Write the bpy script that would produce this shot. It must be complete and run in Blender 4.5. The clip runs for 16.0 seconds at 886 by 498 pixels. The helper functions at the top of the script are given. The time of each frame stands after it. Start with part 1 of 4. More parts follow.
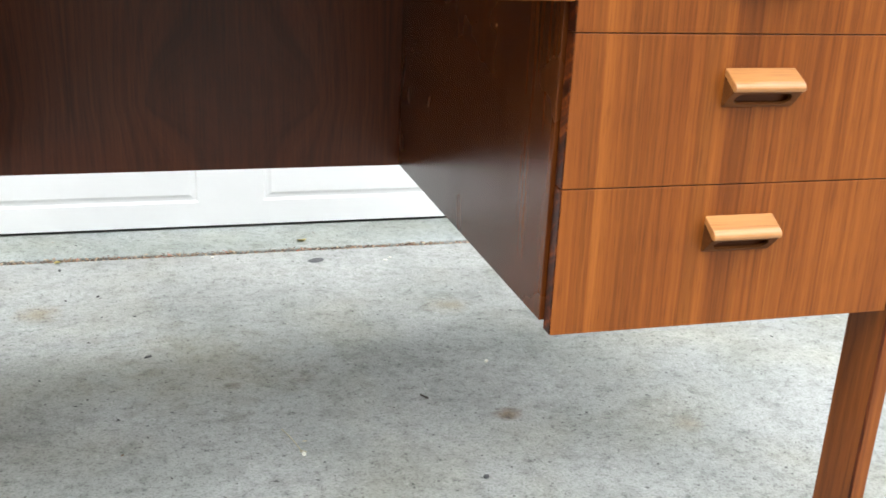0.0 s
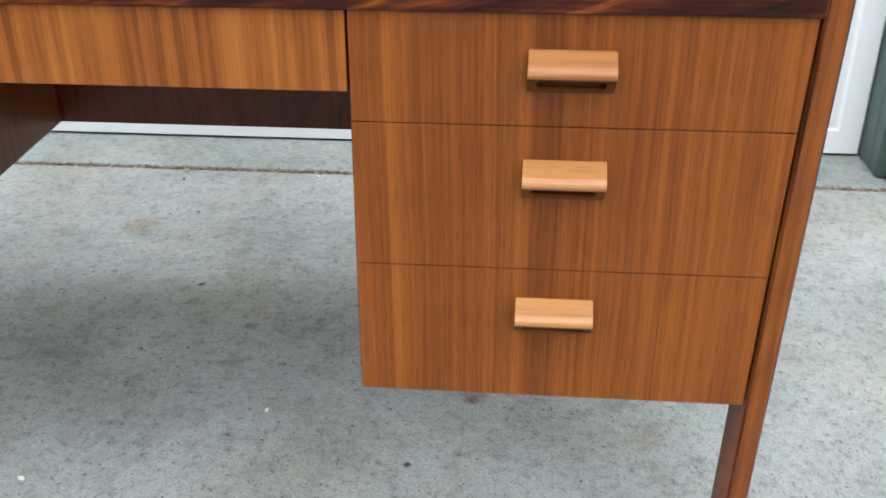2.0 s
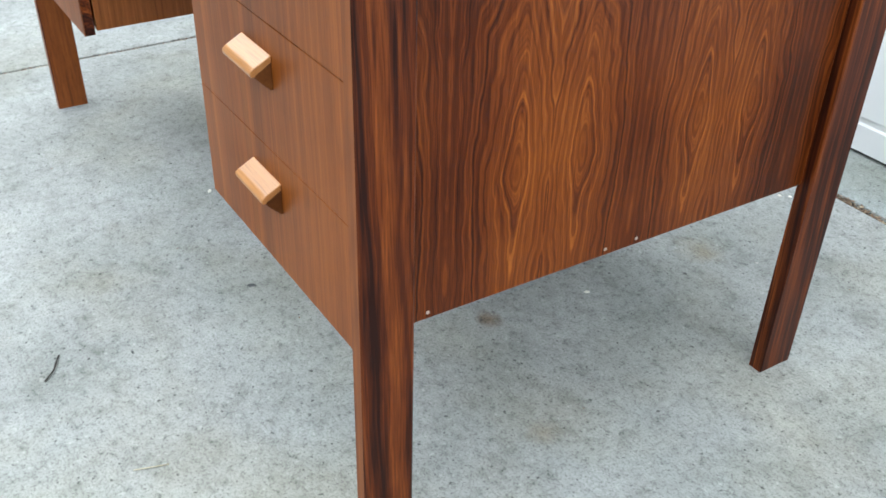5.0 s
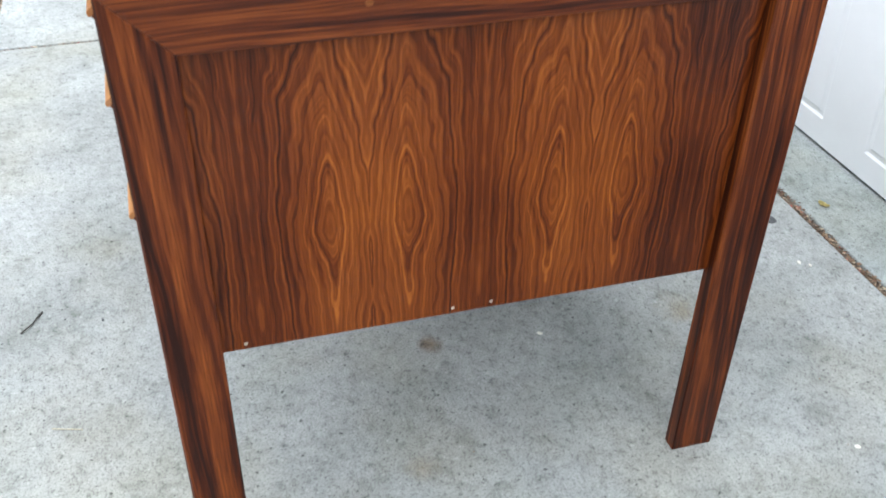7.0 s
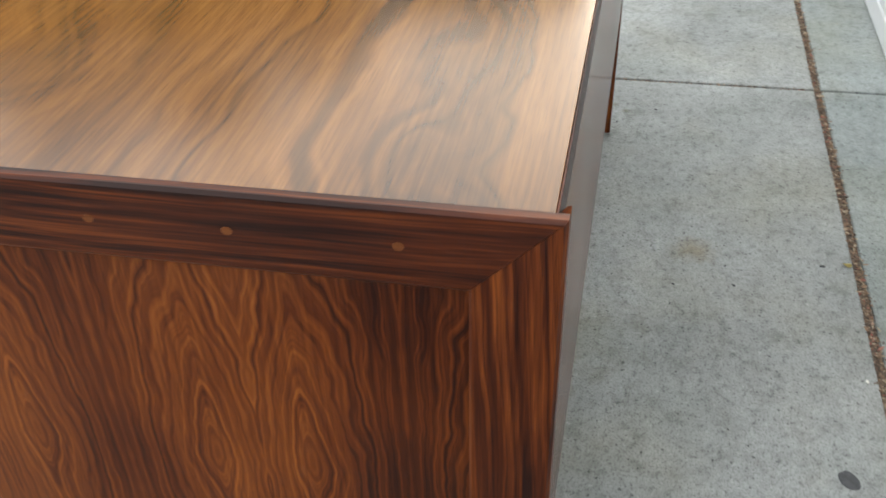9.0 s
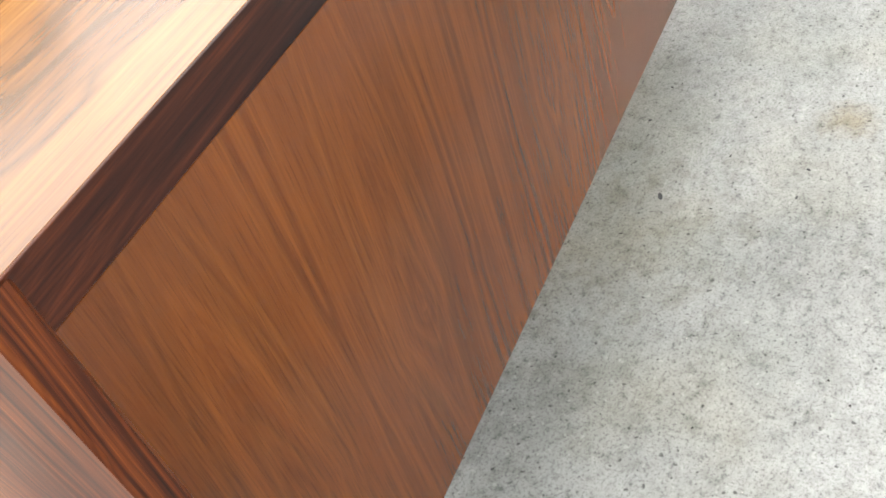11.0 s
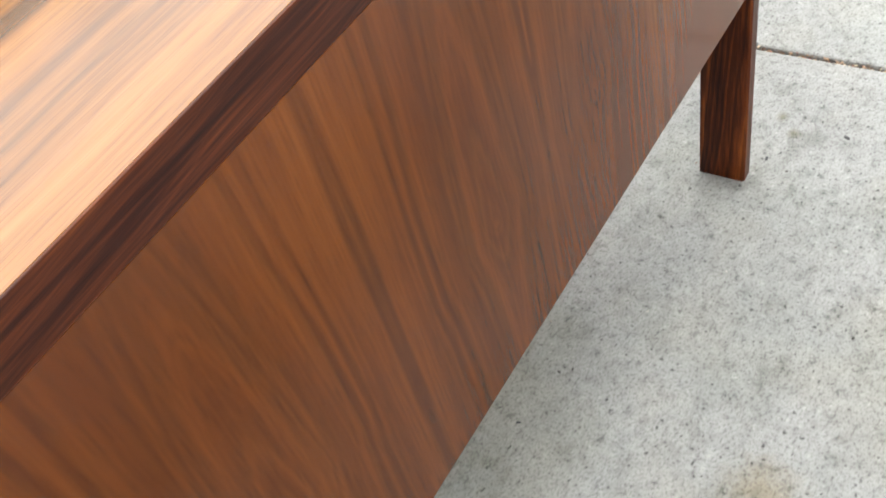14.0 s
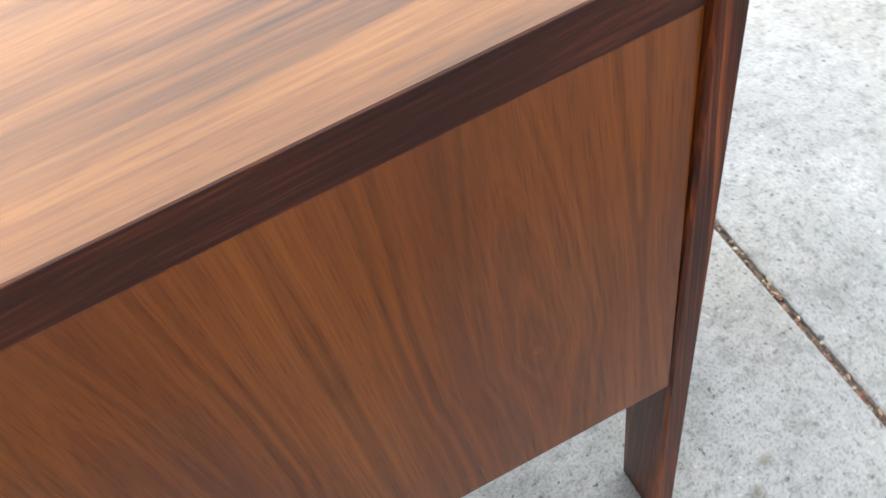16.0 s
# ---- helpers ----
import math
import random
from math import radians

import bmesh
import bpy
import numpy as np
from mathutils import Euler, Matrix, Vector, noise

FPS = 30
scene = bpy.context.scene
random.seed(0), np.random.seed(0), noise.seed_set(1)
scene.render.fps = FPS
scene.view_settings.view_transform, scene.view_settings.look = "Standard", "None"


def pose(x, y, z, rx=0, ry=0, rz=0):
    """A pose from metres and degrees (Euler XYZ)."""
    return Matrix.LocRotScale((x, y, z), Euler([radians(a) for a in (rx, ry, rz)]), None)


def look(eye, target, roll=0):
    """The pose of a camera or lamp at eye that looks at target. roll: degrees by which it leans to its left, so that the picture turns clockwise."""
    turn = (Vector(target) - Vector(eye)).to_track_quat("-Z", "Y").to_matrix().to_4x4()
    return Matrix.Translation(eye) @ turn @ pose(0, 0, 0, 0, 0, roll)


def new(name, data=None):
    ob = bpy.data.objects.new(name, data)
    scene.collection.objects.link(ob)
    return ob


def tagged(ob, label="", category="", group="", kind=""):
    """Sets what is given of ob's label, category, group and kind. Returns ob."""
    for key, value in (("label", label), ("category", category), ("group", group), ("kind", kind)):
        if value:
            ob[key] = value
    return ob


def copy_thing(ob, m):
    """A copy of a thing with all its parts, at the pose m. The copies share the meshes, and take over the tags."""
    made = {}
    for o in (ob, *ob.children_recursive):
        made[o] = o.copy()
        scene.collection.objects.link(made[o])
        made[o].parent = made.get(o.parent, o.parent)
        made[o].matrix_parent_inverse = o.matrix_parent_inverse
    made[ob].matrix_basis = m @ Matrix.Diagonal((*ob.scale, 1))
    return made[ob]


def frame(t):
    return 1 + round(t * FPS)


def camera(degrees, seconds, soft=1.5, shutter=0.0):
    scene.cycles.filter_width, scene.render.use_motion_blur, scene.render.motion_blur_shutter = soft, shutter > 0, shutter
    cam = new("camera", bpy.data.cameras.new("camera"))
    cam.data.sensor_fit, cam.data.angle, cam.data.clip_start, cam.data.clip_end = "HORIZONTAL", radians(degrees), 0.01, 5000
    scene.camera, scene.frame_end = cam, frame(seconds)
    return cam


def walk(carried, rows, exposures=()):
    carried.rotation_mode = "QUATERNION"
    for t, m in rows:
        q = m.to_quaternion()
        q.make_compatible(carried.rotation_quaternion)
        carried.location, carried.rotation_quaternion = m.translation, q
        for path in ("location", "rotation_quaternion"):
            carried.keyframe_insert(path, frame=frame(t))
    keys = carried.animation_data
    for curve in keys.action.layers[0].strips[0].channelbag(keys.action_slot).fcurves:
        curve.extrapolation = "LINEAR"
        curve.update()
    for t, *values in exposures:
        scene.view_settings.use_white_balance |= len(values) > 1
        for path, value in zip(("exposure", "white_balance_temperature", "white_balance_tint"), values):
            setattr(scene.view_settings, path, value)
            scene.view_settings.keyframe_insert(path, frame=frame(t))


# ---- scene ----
cam = camera(47.7, 16.0, soft=1.6, shutter=0.2)
PATH = [
    (0, (-0.775, -0.852, 0.687), (-0.267, 0.975, 0.05), 2.2),
    (0.5, (-0.733, -0.861, 0.693), (-0.116, 0.921, 0.024), 2.2),
    (0.8, (-0.656, -0.87, 0.715), (0.01, 0.888, 0.032), 1.7),
    (1, (-0.585, -0.865, 0.735), (0.052, 0.895, 0.031), 1.3),
    (1.5, (-0.414, -0.879, 0.828), (-0.179, 0.922, -0.01), 0.2),
    (2, (-0.265, -0.832, 0.925), (-0.418, 0.911, -0.044), -0.3),
    (2.5, (-0.141, -0.737, 0.978), (-0.6, 0.922, -0.015), 2.0),
    (2.8, (-0.042, -0.667, 0.994), (-0.677, 0.883, -0.098), 1.2),
    (3, (0.07, -0.654, 1.006), (-0.757, 0.826, -0.055), 0.5),
    (3.5, (0.307, -0.6, 1.083), (-0.783, 0.704, 0.029), 0.1),
    (4, (0.493, -0.544, 1.081), (-0.735, 0.688, 0.093), 2.0),
    (4.5, (0.601, -0.452, 0.987), (-0.703, 0.642, -0.064), 2.2),
    (4.7, (0.639, -0.402, 0.936), (-0.725, 0.597, -0.133), 1.2),
    (6.8, (0.862, -0.035, 0.991), (-0.686, 0.521, -0.146), 2.3),
    (7, (0.844, 0.061, 1.035), (-0.729, 0.515, -0.114), 0.4),
    (7.4, (0.852, 0.22, 1.118), (-0.749, 0.494, -0.049), -1.9),
    (7.5, (0.846, 0.256, 1.122), (-0.761, 0.481, -0.047), -2.1),
    (8, (0.799, 0.5, 1.124), (-0.787, 0.416, -0.091), -1.6),
    (8.5, (0.707, 0.663, 1.144), (-0.9, 0.447, -0.028), -5.6),
    (9, (0.505, 0.752, 1.074), (-1.08, 0.404, -0.094), -2.1),
    (9.2, (0.406, 0.782, 1.055), (-1.093, 0.372, -0.204), -1.1),
    (11.3, (0.107, 1.064, 0.952), (-1.027, 0.131, -0.406), -19.8),
    (11.5, (0.090, 1.074, 0.952), (-1.033, 0.135, -0.41), -19.1),
    (12, (0.024, 1.065, 0.939), (-1.093, 0.123, -0.427), -17.6),
    (12.5, (-0.089, 1.053, 0.942), (-1.156, 0.087, -0.447), -17.9),
    (13, (-0.21, 1.052, 0.97), (-1.298, 0.106, -0.416), -15.9),
    (13.5, (-0.362, 1.049, 0.966), (-1.38, 0.09, -0.464), -17.9),
    (14, (-0.531, 1.047, 0.991), (-1.49, 0.068, -0.467), -18.6),
    (14.5, (-0.7, 1.048, 1.0), (-1.67, 0.085, -0.46), -17.0),
    (15, (-0.91, 1.028, 1.012), (-1.749, 0.052, -0.519), -17.5),
    (15.5, (-1.043, 1.035, 1.034), (-1.736, 0.002, -0.532), -19.2),
    (16, (-1.237, 1.029, 1.044), (-1.472, -0.137, -0.564), -17.7),
]
EXPOSURES = [(t, e, k, g) for t, e, k, g in ((0, 2.44, 6850, 9), (0.5, 2.14, 6700, 10), (0.8, 1.75, 6400, 7), (1.2, 1.26, 6200, 5), (1.6, 1.35, 6300, 7), (2, 1.95, 6500, 8), (2.5, 2.2, 6550, 9), (3, 2.2, 6330, 6), (3.5, 2.2, 6330, 5), (4, 1.88, 6330, 4), (7, 2.0, 6350, 9), (7.5, 1.8, 6400, 8), (8, 1.85, 6550, 8),
                                             (8.5, 1.6, 6680, 8), (9, 1.41, 6820, 8), (9.6, 1.4, 6900, 9), (11.2, 2.72, 7250, 12), (12.5, 2.70, 7250, 13), (13.5, 2.58, 7200, 14), (14.5, 2.2, 7080, 11), (15, 2.12, 7000, 12), (15.5, 2.15, 6850, 13), (16, 2.2, 6600, 14))]
walk(cam, [(t, look(eye, target, roll)) for t, eye, target, roll in PATH], EXPOSURES)

# ---- world and light ----
world = bpy.data.worlds.new("world")
scene.world = world
world.use_nodes = True
wn = world.node_tree
sky = wn.nodes.new("ShaderNodeTexSky")
sky.sky_type, sky.sun_disc = "NISHITA", False
sky.sun_elevation, sky.sun_rotation = radians(23), radians(270)
sky.air_density, sky.dust_density, sky.ozone_density = 0.8, 5.0, 1.0
deck = wn.nodes.new("ShaderNodeMixRGB")
deck.inputs[0].default_value, deck.inputs[2].default_value = 0.88, (7.4, 7.8, 8.2, 1)
wn.links.new(sky.outputs[0], deck.inputs[1])
wn.links.new(deck.outputs[0], wn.nodes["Background"].inputs[0])
wn.nodes["Background"].inputs[1].default_value = 0.155
sun = new("sun", bpy.data.lights.new("sun", "SUN"))
sun.data.energy, sun.data.angle, sun.data.color = 0.075, radians(5), (1.0, 0.97, 0.92)
sun.matrix_world = look((0, 0, 0), (0.9, -0.0080, -0.375))


# ---- materials ----
def material(name):
    m = bpy.data.materials.new(name)
    m.use_nodes = True
    nt = m.node_tree
    return m, nt, nt.nodes["Principled BSDF"]


def ramp(nt, fac, stops):
    r = nt.nodes.new("ShaderNodeValToRGB")
    while len(r.color_ramp.elements) < len(stops):
        r.color_ramp.elements.new(0.5)
    for e, (at, colour) in zip(r.color_ramp.elements, stops):
        e.position, e.color = at, (*colour, 1)
    nt.links.new(fac, r.inputs[0])
    return r.outputs[0]


def noise_of(nt, vector, scale, detail=3.0, rough=0.55, distortion=0.0):
    n = nt.nodes.new("ShaderNodeTexNoise")
    n.inputs["Scale"].default_value, n.inputs["Detail"].default_value = scale, detail
    n.inputs["Roughness"].default_value, n.inputs["Distortion"].default_value = rough, distortion
    nt.links.new(vector, n.inputs["Vector"])
    return n.outputs[0]


def math_of(nt, op, a, b=None, c=None):
    n = nt.nodes.new("ShaderNodeMath")
    n.operation = op
    for i, v in enumerate((a, b, c)):
        if v is None:
            continue
        if isinstance(v, (int, float)):
            n.inputs[i].default_value = v
        else:
            nt.links.new(v, n.inputs[i])
    return n.outputs[0]


def mapped(nt, vector, scale, location=(0, 0, 0), rotation=(0, 0, 0)):
    m = nt.nodes.new("ShaderNodeMapping")
    m.inputs["Scale"].default_value, m.inputs["Location"].default_value, m.inputs["Rotation"].default_value = scale, location, rotation
    nt.links.new(vector, m.inputs["Vector"])
    return m.outputs[0]


def mixed(nt, kind, fac, a, b):
    n = nt.nodes.new("ShaderNodeMixRGB")
    n.blend_type = kind
    for i, v in enumerate((fac, a, b)):
        if isinstance(v, (int, float)):
            n.inputs[i].default_value = v
        elif isinstance(v, tuple):
            n.inputs[i].default_value = (*v, 1)
        else:
            nt.links.new(v, n.inputs[i])
    return n.outputs[0]


def bumped(nt, shader, height, strength, distance):
    b = nt.nodes.new("ShaderNodeBump")
    b.inputs["Strength"].default_value, b.inputs["Distance"].default_value = strength, distance
    nt.links.new(height, b.inputs["Height"])
    nt.links.new(b.outputs[0], shader.inputs["Normal"])


def wood(name, along, stops, figure=0.2, ring=8.0, cell=6.0, aspect=0.3, straight=1.0, leaf=0.0, leaf_axis=0, arch=0.0, climb=0.0, fuzz=0.5,
         lines=0.5, shift=(0, 0, 0), gloss=0.3, coat=0.0, spec=0.18, fine=1.2, bands=0.55, weave=75.0, stripe=120.0, relief=0.08):
    """Veneer or solid wood with its grain along one axis. figure: the weight of the growth rings, ring: how many of them,
    cell: their size across, aspect: how long drawn. leaf: the width of book-matched leaves,
    arch and climb: nested flames in each; straight: the weight of the plain grain, lines: dark pin stripes, stripe: how fine."""
    m, nt, bsdf = material(name)
    own = nt.nodes.new("ShaderNodeTexCoord").outputs["Object"]
    v = own
    if leaf:
        sep, com = nt.nodes.new("ShaderNodeSeparateXYZ"), nt.nodes.new("ShaderNodeCombineXYZ")
        nt.links.new(v, sep.inputs[0])
        for i in range(3):
            out = sep.outputs[i]
            if i == leaf_axis:
                out = math_of(nt, "PINGPONG", math_of(nt, "ADD", out, 20 * leaf - 0.009), leaf)
            nt.links.new(out, com.inputs[i])
        v = com.outputs[0]
    folded = v
    v = mapped(nt, v, (1, 1, 1), shift)

    def grain(across, lengthwise, detail, rough=0.55, source=None):
        k = [across] * 3
        k[along] = lengthwise
        return noise_of(nt, mapped(nt, source or v, tuple(k)), 1.0, detail, rough)

    def times(a, b):
        return math_of(nt, "MULTIPLY", a, b)

    def plus(a, b):
        return math_of(nt, "ADD", a, b)

    broad = grain(cell, cell * aspect, 1.6, 0.42)
    waver = grain(cell * 3.5, cell * aspect * 3.0, 1.5)
    fibre = grain(weave, fine, 4.0, 0.62)
    band = grain(17.0, 0.4, 3.0, 0.6, mapped(nt, own, (1, 1, 1), shift))
    pin = grain(stripe, 0.6 if stripe < 200 else 2.4, 2.0, 0.5)
    pores = grain(900.0, 22.0, 2.0, 0.6)
    field = plus(plus(times(broad, ring), times(waver, ring * 0.11)), times(fibre, fuzz))
    if arch:
        axes = nt.nodes.new("ShaderNodeSeparateXYZ")
        nt.links.new(folded, axes.inputs[0])
        off = math_of(nt, "SUBTRACT", axes.outputs[leaf_axis], leaf * 0.5)
        off = plus(off, times(math_of(nt, "SUBTRACT", broad, 0.5), 0.08))
        field = plus(field, plus(times(times(off, off), arch), times(axes.outputs[along], climb)))
    rings = times(math_of(nt, "PINGPONG", field, 0.5), 2.0)
    patch = ramp(nt, grain(3.0, 1.3, 2.0, 0.5, mapped(nt, own, (1, 1, 1), (8, 3, 5))), [(0.35, (0.45, 0.45, 0.45)), (0.62, (1, 1, 1))])
    plain_grain = plus(times(math_of(nt, "SUBTRACT", fibre, 0.5), 0.55 * straight), times(math_of(nt, "SUBTRACT", band, 0.5), bands * straight))
    tone = plus(plus(0.5, plain_grain), times(times(math_of(nt, "SUBTRACT", rings, 0.5), patch), figure))
    colour = ramp(nt, tone, stops)
    colour = mixed(nt, "MULTIPLY", lines, colour, ramp(nt, pin, [(0.30, (0.30, 0.24, 0.20)), (0.37, (0.8, 0.76, 0.74)), (0.45, (1, 1, 1))]))
    colour = mixed(nt, "MULTIPLY", 0.5, colour, ramp(nt, pores, [(0.32, (0.45, 0.42, 0.40)), (0.48, (1, 1, 1))]))
    blotch = noise_of(nt, own, 4.0, 3.0, 0.55)
    colour = mixed(nt, "MULTIPLY", 0.5, colour, ramp(nt, blotch, [(0.3, (0.74, 0.68, 0.64)), (0.65, (1, 1, 1))]))
    nt.links.new(colour, bsdf.inputs["Base Color"])
    nt.links.new(ramp(nt, blotch, [(0.3, (gloss,) * 3), (0.7, (gloss + 0.1,) * 3)]), bsdf.inputs["Roughness"])
    bsdf.inputs["Specular IOR Level"].default_value = spec
    bsdf.inputs["Coat Weight"].default_value, bsdf.inputs["Coat Roughness"].default_value = coat, gloss * 0.7
    bumped(nt, bsdf, pores, relief, 0.0003)
    return m


def figured(name, along, across, stops, eyes=(), flame=(), slope=1.0, third=0.6, climb=0.0, leaf=0.0, centre=0.0, density=90.0, detail=5.0, warp=(0.01, 8.0, 2.0), ripple=(0.002, 45.0, 9.0), wild=(),
            contrast=1.0, bands=0.3, middle=0.5, sheen_drift=0.0, fibre=0.35, weave=(260.0, 5.0), shade=0.0, veins=(), gloss=0.3, coat=0.0, spec=0.2, relief=0.08, seed=0.0, blotchy=0.5):
    """Sliced veneer. The growth lines are the contours of a gently sloping field with bumps in it (eyes: across, along, half width,
    half length, height), so they run straight in the plain parts and close into flames and ovals round each eye.
    flame: nested pointed arches over an oval (across, along, rise, fall);
    leaf: the width of book-matched leaves, folded about centre; density: growth lines a metre; warp, ripple: sway of the lines
    (metres, how often across, how often along); wild: where along the grain (from, to) the sway is full; shade: how much darker one
    side of a leaf is; bands: broad light and dark bands of growth; middle: the mean tone; drift: how it changes across the sheet; veins: dark mineral lines (how often, weight)."""
    m, nt, bsdf = material(name)
    own = nt.nodes.new("ShaderNodeTexCoord").outputs["Object"]
    sep = nt.nodes.new("ShaderNodeSeparateXYZ")
    nt.links.new(own, sep.inputs[0])
    other = 3 - along - across
    u, w, q = sep.outputs[across], sep.outputs[along], sep.outputs[other]

    def times(a, b):
        return math_of(nt, "MULTIPLY", a, b)

    def plus(a, b):
        return math_of(nt, "ADD", a, b)

    def less(a, b):
        return math_of(nt, "SUBTRACT", a, b)

    if leaf:
        u = math_of(nt, "PINGPONG", plus(u, 20 * leaf - centre), leaf)
    com = nt.nodes.new("ShaderNodeCombineXYZ")
    for i, v in enumerate((plus(u, seed), plus(w, seed * 1.7), q)):
        nt.links.new(v, com.inputs[i])
    plane = com.outputs[0]
    apart = nt.nodes.new("ShaderNodeCombineXYZ")
    for i, v in enumerate((plus(sep.outputs[across], seed + 3.0), w, q)):
        nt.links.new(v, apart.inputs[i])

    def cloud(a, b, depth, rough=0.5, source=None):
        return less(noise_of(nt, mapped(nt, source or plane, (a, b, a)), 1.0, depth, rough), 0.5)

    field = plus(plus(times(u, slope), times(w, climb)), times(q, third))
    for at_u, at_w, half_u, half_w, height in eyes:
        du, dw = times(less(u, at_u), 1.0 / half_u), times(less(w, at_w), 1.0 / half_w)
        ridge = math_of(nt, "SQRT", plus(times(du, du), 0.03))
        field = plus(field, times(math_of(nt, "EXPONENT", times(plus(ridge, times(dw, dw)), -1.0)), height))
    if flame:
        at_u, at_w, up, down = flame
        du, dw = less(u, at_u), less(w, at_w)
        peak = math_of(nt, "SQRT", plus(times(du, du), 0.085 * leaf ** 4))
        rise = times(plus(math_of(nt, "SQRT", plus(times(dw, dw), 0.0002)), dw), 0.5 * up)
        fall = times(less(1.0, math_of(nt, "EXPONENT", times(math_of(nt, "MINIMUM", dw, 0.0), 14.0))), down)
        near = math_of(nt, "EXPONENT", times(times(du, du), -1.0 / (0.36 * leaf * leaf * 0.33)))
        field = plus(field, plus(peak, times(plus(rise, fall), near)))
    sway = cloud(warp[1], warp[2], 2.0)
    if wild:
        reach = nt.nodes.new("ShaderNodeMapRange")
        reach.interpolation_type = "SMOOTHSTEP"
        for i, v in enumerate((wild[0], wild[1], 0.25, 1.0)):
            reach.inputs[i + 1].default_value = v
        nt.links.new(w, reach.inputs[0])
        sway = times(sway, reach.outputs[0])
    field = plus(field, times(sway, 2.0 * warp[0]))
    flutter = cloud(ripple[1], ripple[2], 2.0, 0.5, apart.outputs[0])
    if wild:
        flutter = times(flutter, reach.outputs[0])
    field = plus(field, times(flutter, 2.0 * ripple[0]))

    def growth(often, depth, rough, start):
        n = nt.nodes.new("ShaderNodeTexNoise")
        n.noise_dimensions = "1D"
        n.inputs["Scale"].default_value, n.inputs["Detail"].default_value, n.inputs["Roughness"].default_value = often, depth, rough
        nt.links.new(plus(field, start), n.inputs["W"])
        return n.outputs[0]

    lines = less(growth(density, detail, 0.62, 5.0 + seed), 0.5)
    threads = cloud(weave[0], weave[1], 3.0, 0.6)
    tone = plus(plus(middle, times(lines, contrast)), times(threads, fibre))
    if bands:
        tone = plus(tone, times(less(growth(density * 0.3, 2.0, 0.5, 2.0 + seed), 0.5), bands))
    if shade:
        tone = plus(tone, times(less(u, 0.5 * leaf), shade / leaf))
    if sheen_drift:
        tone = plus(tone, times(u, sheen_drift))
    tone = plus(tone, times(cloud(5.0, 2.2, 3.0, 0.55, apart.outputs[0]), blotchy))
    colour = ramp(nt, tone, stops)
    pores = noise_of(nt, mapped(nt, plane, (900.0, 24.0, 900.0)), 1.0, 2.0, 0.6)
    colour = mixed(nt, "MULTIPLY", 0.45, colour, ramp(nt, pores, [(0.32, (0.42, 0.38, 0.36)), (0.48, (1, 1, 1))]))
    if veins:
        run = math_of(nt, "ABSOLUTE", less(growth(veins[0], 2.5, 0.5, 9.0 + seed), 0.5))
        run = plus(run, times(threads, 0.03))
        where = ramp(nt, plus(cloud(4.0, 1.5, 2.0, 0.5, apart.outputs[0]), 0.5), [(0.38, (0, 0, 0)), (0.56, (veins[1],) * 3)])
        colour = mixed(nt, "MULTIPLY", where, colour, ramp(nt, run, [(0.0, (0.24, 0.24, 0.24)), (0.025, (0.44, 0.42, 0.41)), (0.075, (0.84, 0.80, 0.77)), (0.14, (1, 1, 1))]))
    nt.links.new(colour, bsdf.inputs["Base Color"])
    worn = noise_of(nt, own, 4.0, 3.0, 0.55)
    nt.links.new(ramp(nt, worn, [(0.3, (gloss,) * 3), (0.7, (gloss + 0.08,) * 3)]), bsdf.inputs["Roughness"])
    bsdf.inputs["Specular IOR Level"].default_value = spec
    bsdf.inputs["Coat Weight"].default_value, bsdf.inputs["Coat Roughness"].default_value = coat, gloss * 0.7
    bumped(nt, bsdf, pores, relief, 0.0003)
    return m


TEAK = [(0.26, (0.07716, 0.01702, 0.002862)), (0.42, (0.1624, 0.04152, 0.006468)), (0.56, (0.2314, 0.06539, 0.01039)), (0.76, (0.3401, 0.1142, 0.0212))]
APRON = [(0.28, (0.1063, 0.02694, 0.005203)), (0.44, (0.2171, 0.06223, 0.01183)), (0.56, (0.3049, 0.09477, 0.01845)), (0.74, (0.425, 0.1533, 0.03406))]
BACK = [(0.28, (0.0816, 0.01851, 0.002569)), (0.44, (0.1186, 0.02941, 0.003938)), (0.56, (0.1613, 0.04365, 0.005822)), (0.74, (0.2467, 0.07591, 0.01027))]
ROSE = [(0.26, (0.02303, 0.004279, 0.001298)), (0.41, (0.08321, 0.01676, 0.003115)), (0.54, (0.1549, 0.03743, 0.006057)), (0.74, (0.2966, 0.08909, 0.01489))]
DARK = [(0.24, (0.017, 0.0038, 0.0020)), (0.42, (0.064, 0.0128, 0.0033)), (0.56, (0.128, 0.0300, 0.0062)), (0.76, (0.250, 0.0700, 0.0130))]
EDGE = [(0.28, (0.009108, 0.002631, 0.001923)), (0.45, (0.03744, 0.007894, 0.003238)), (0.58, (0.1093, 0.02277, 0.00587)), (0.76, (0.3036, 0.08096, 0.01518))]
EDGE_BACK = [(0.28, (0.01016, 0.00322, 0.002662)), (0.45, (0.03554, 0.008918, 0.004525)), (0.58, (0.09391, 0.02353, 0.007987)), (0.76, (0.2666, 0.08173, 0.01997))]
TOP = [(0.22, (0.056, 0.0215, 0.0074)), (0.42, (0.135, 0.0520, 0.0112)), (0.56, (0.195, 0.0790, 0.0170)), (0.76, (0.275, 0.1160, 0.0340))]
PALE = [(0.3, (0.30, 0.125, 0.038)), (0.5, (0.40, 0.175, 0.056)), (0.75, (0.49, 0.235, 0.085))]
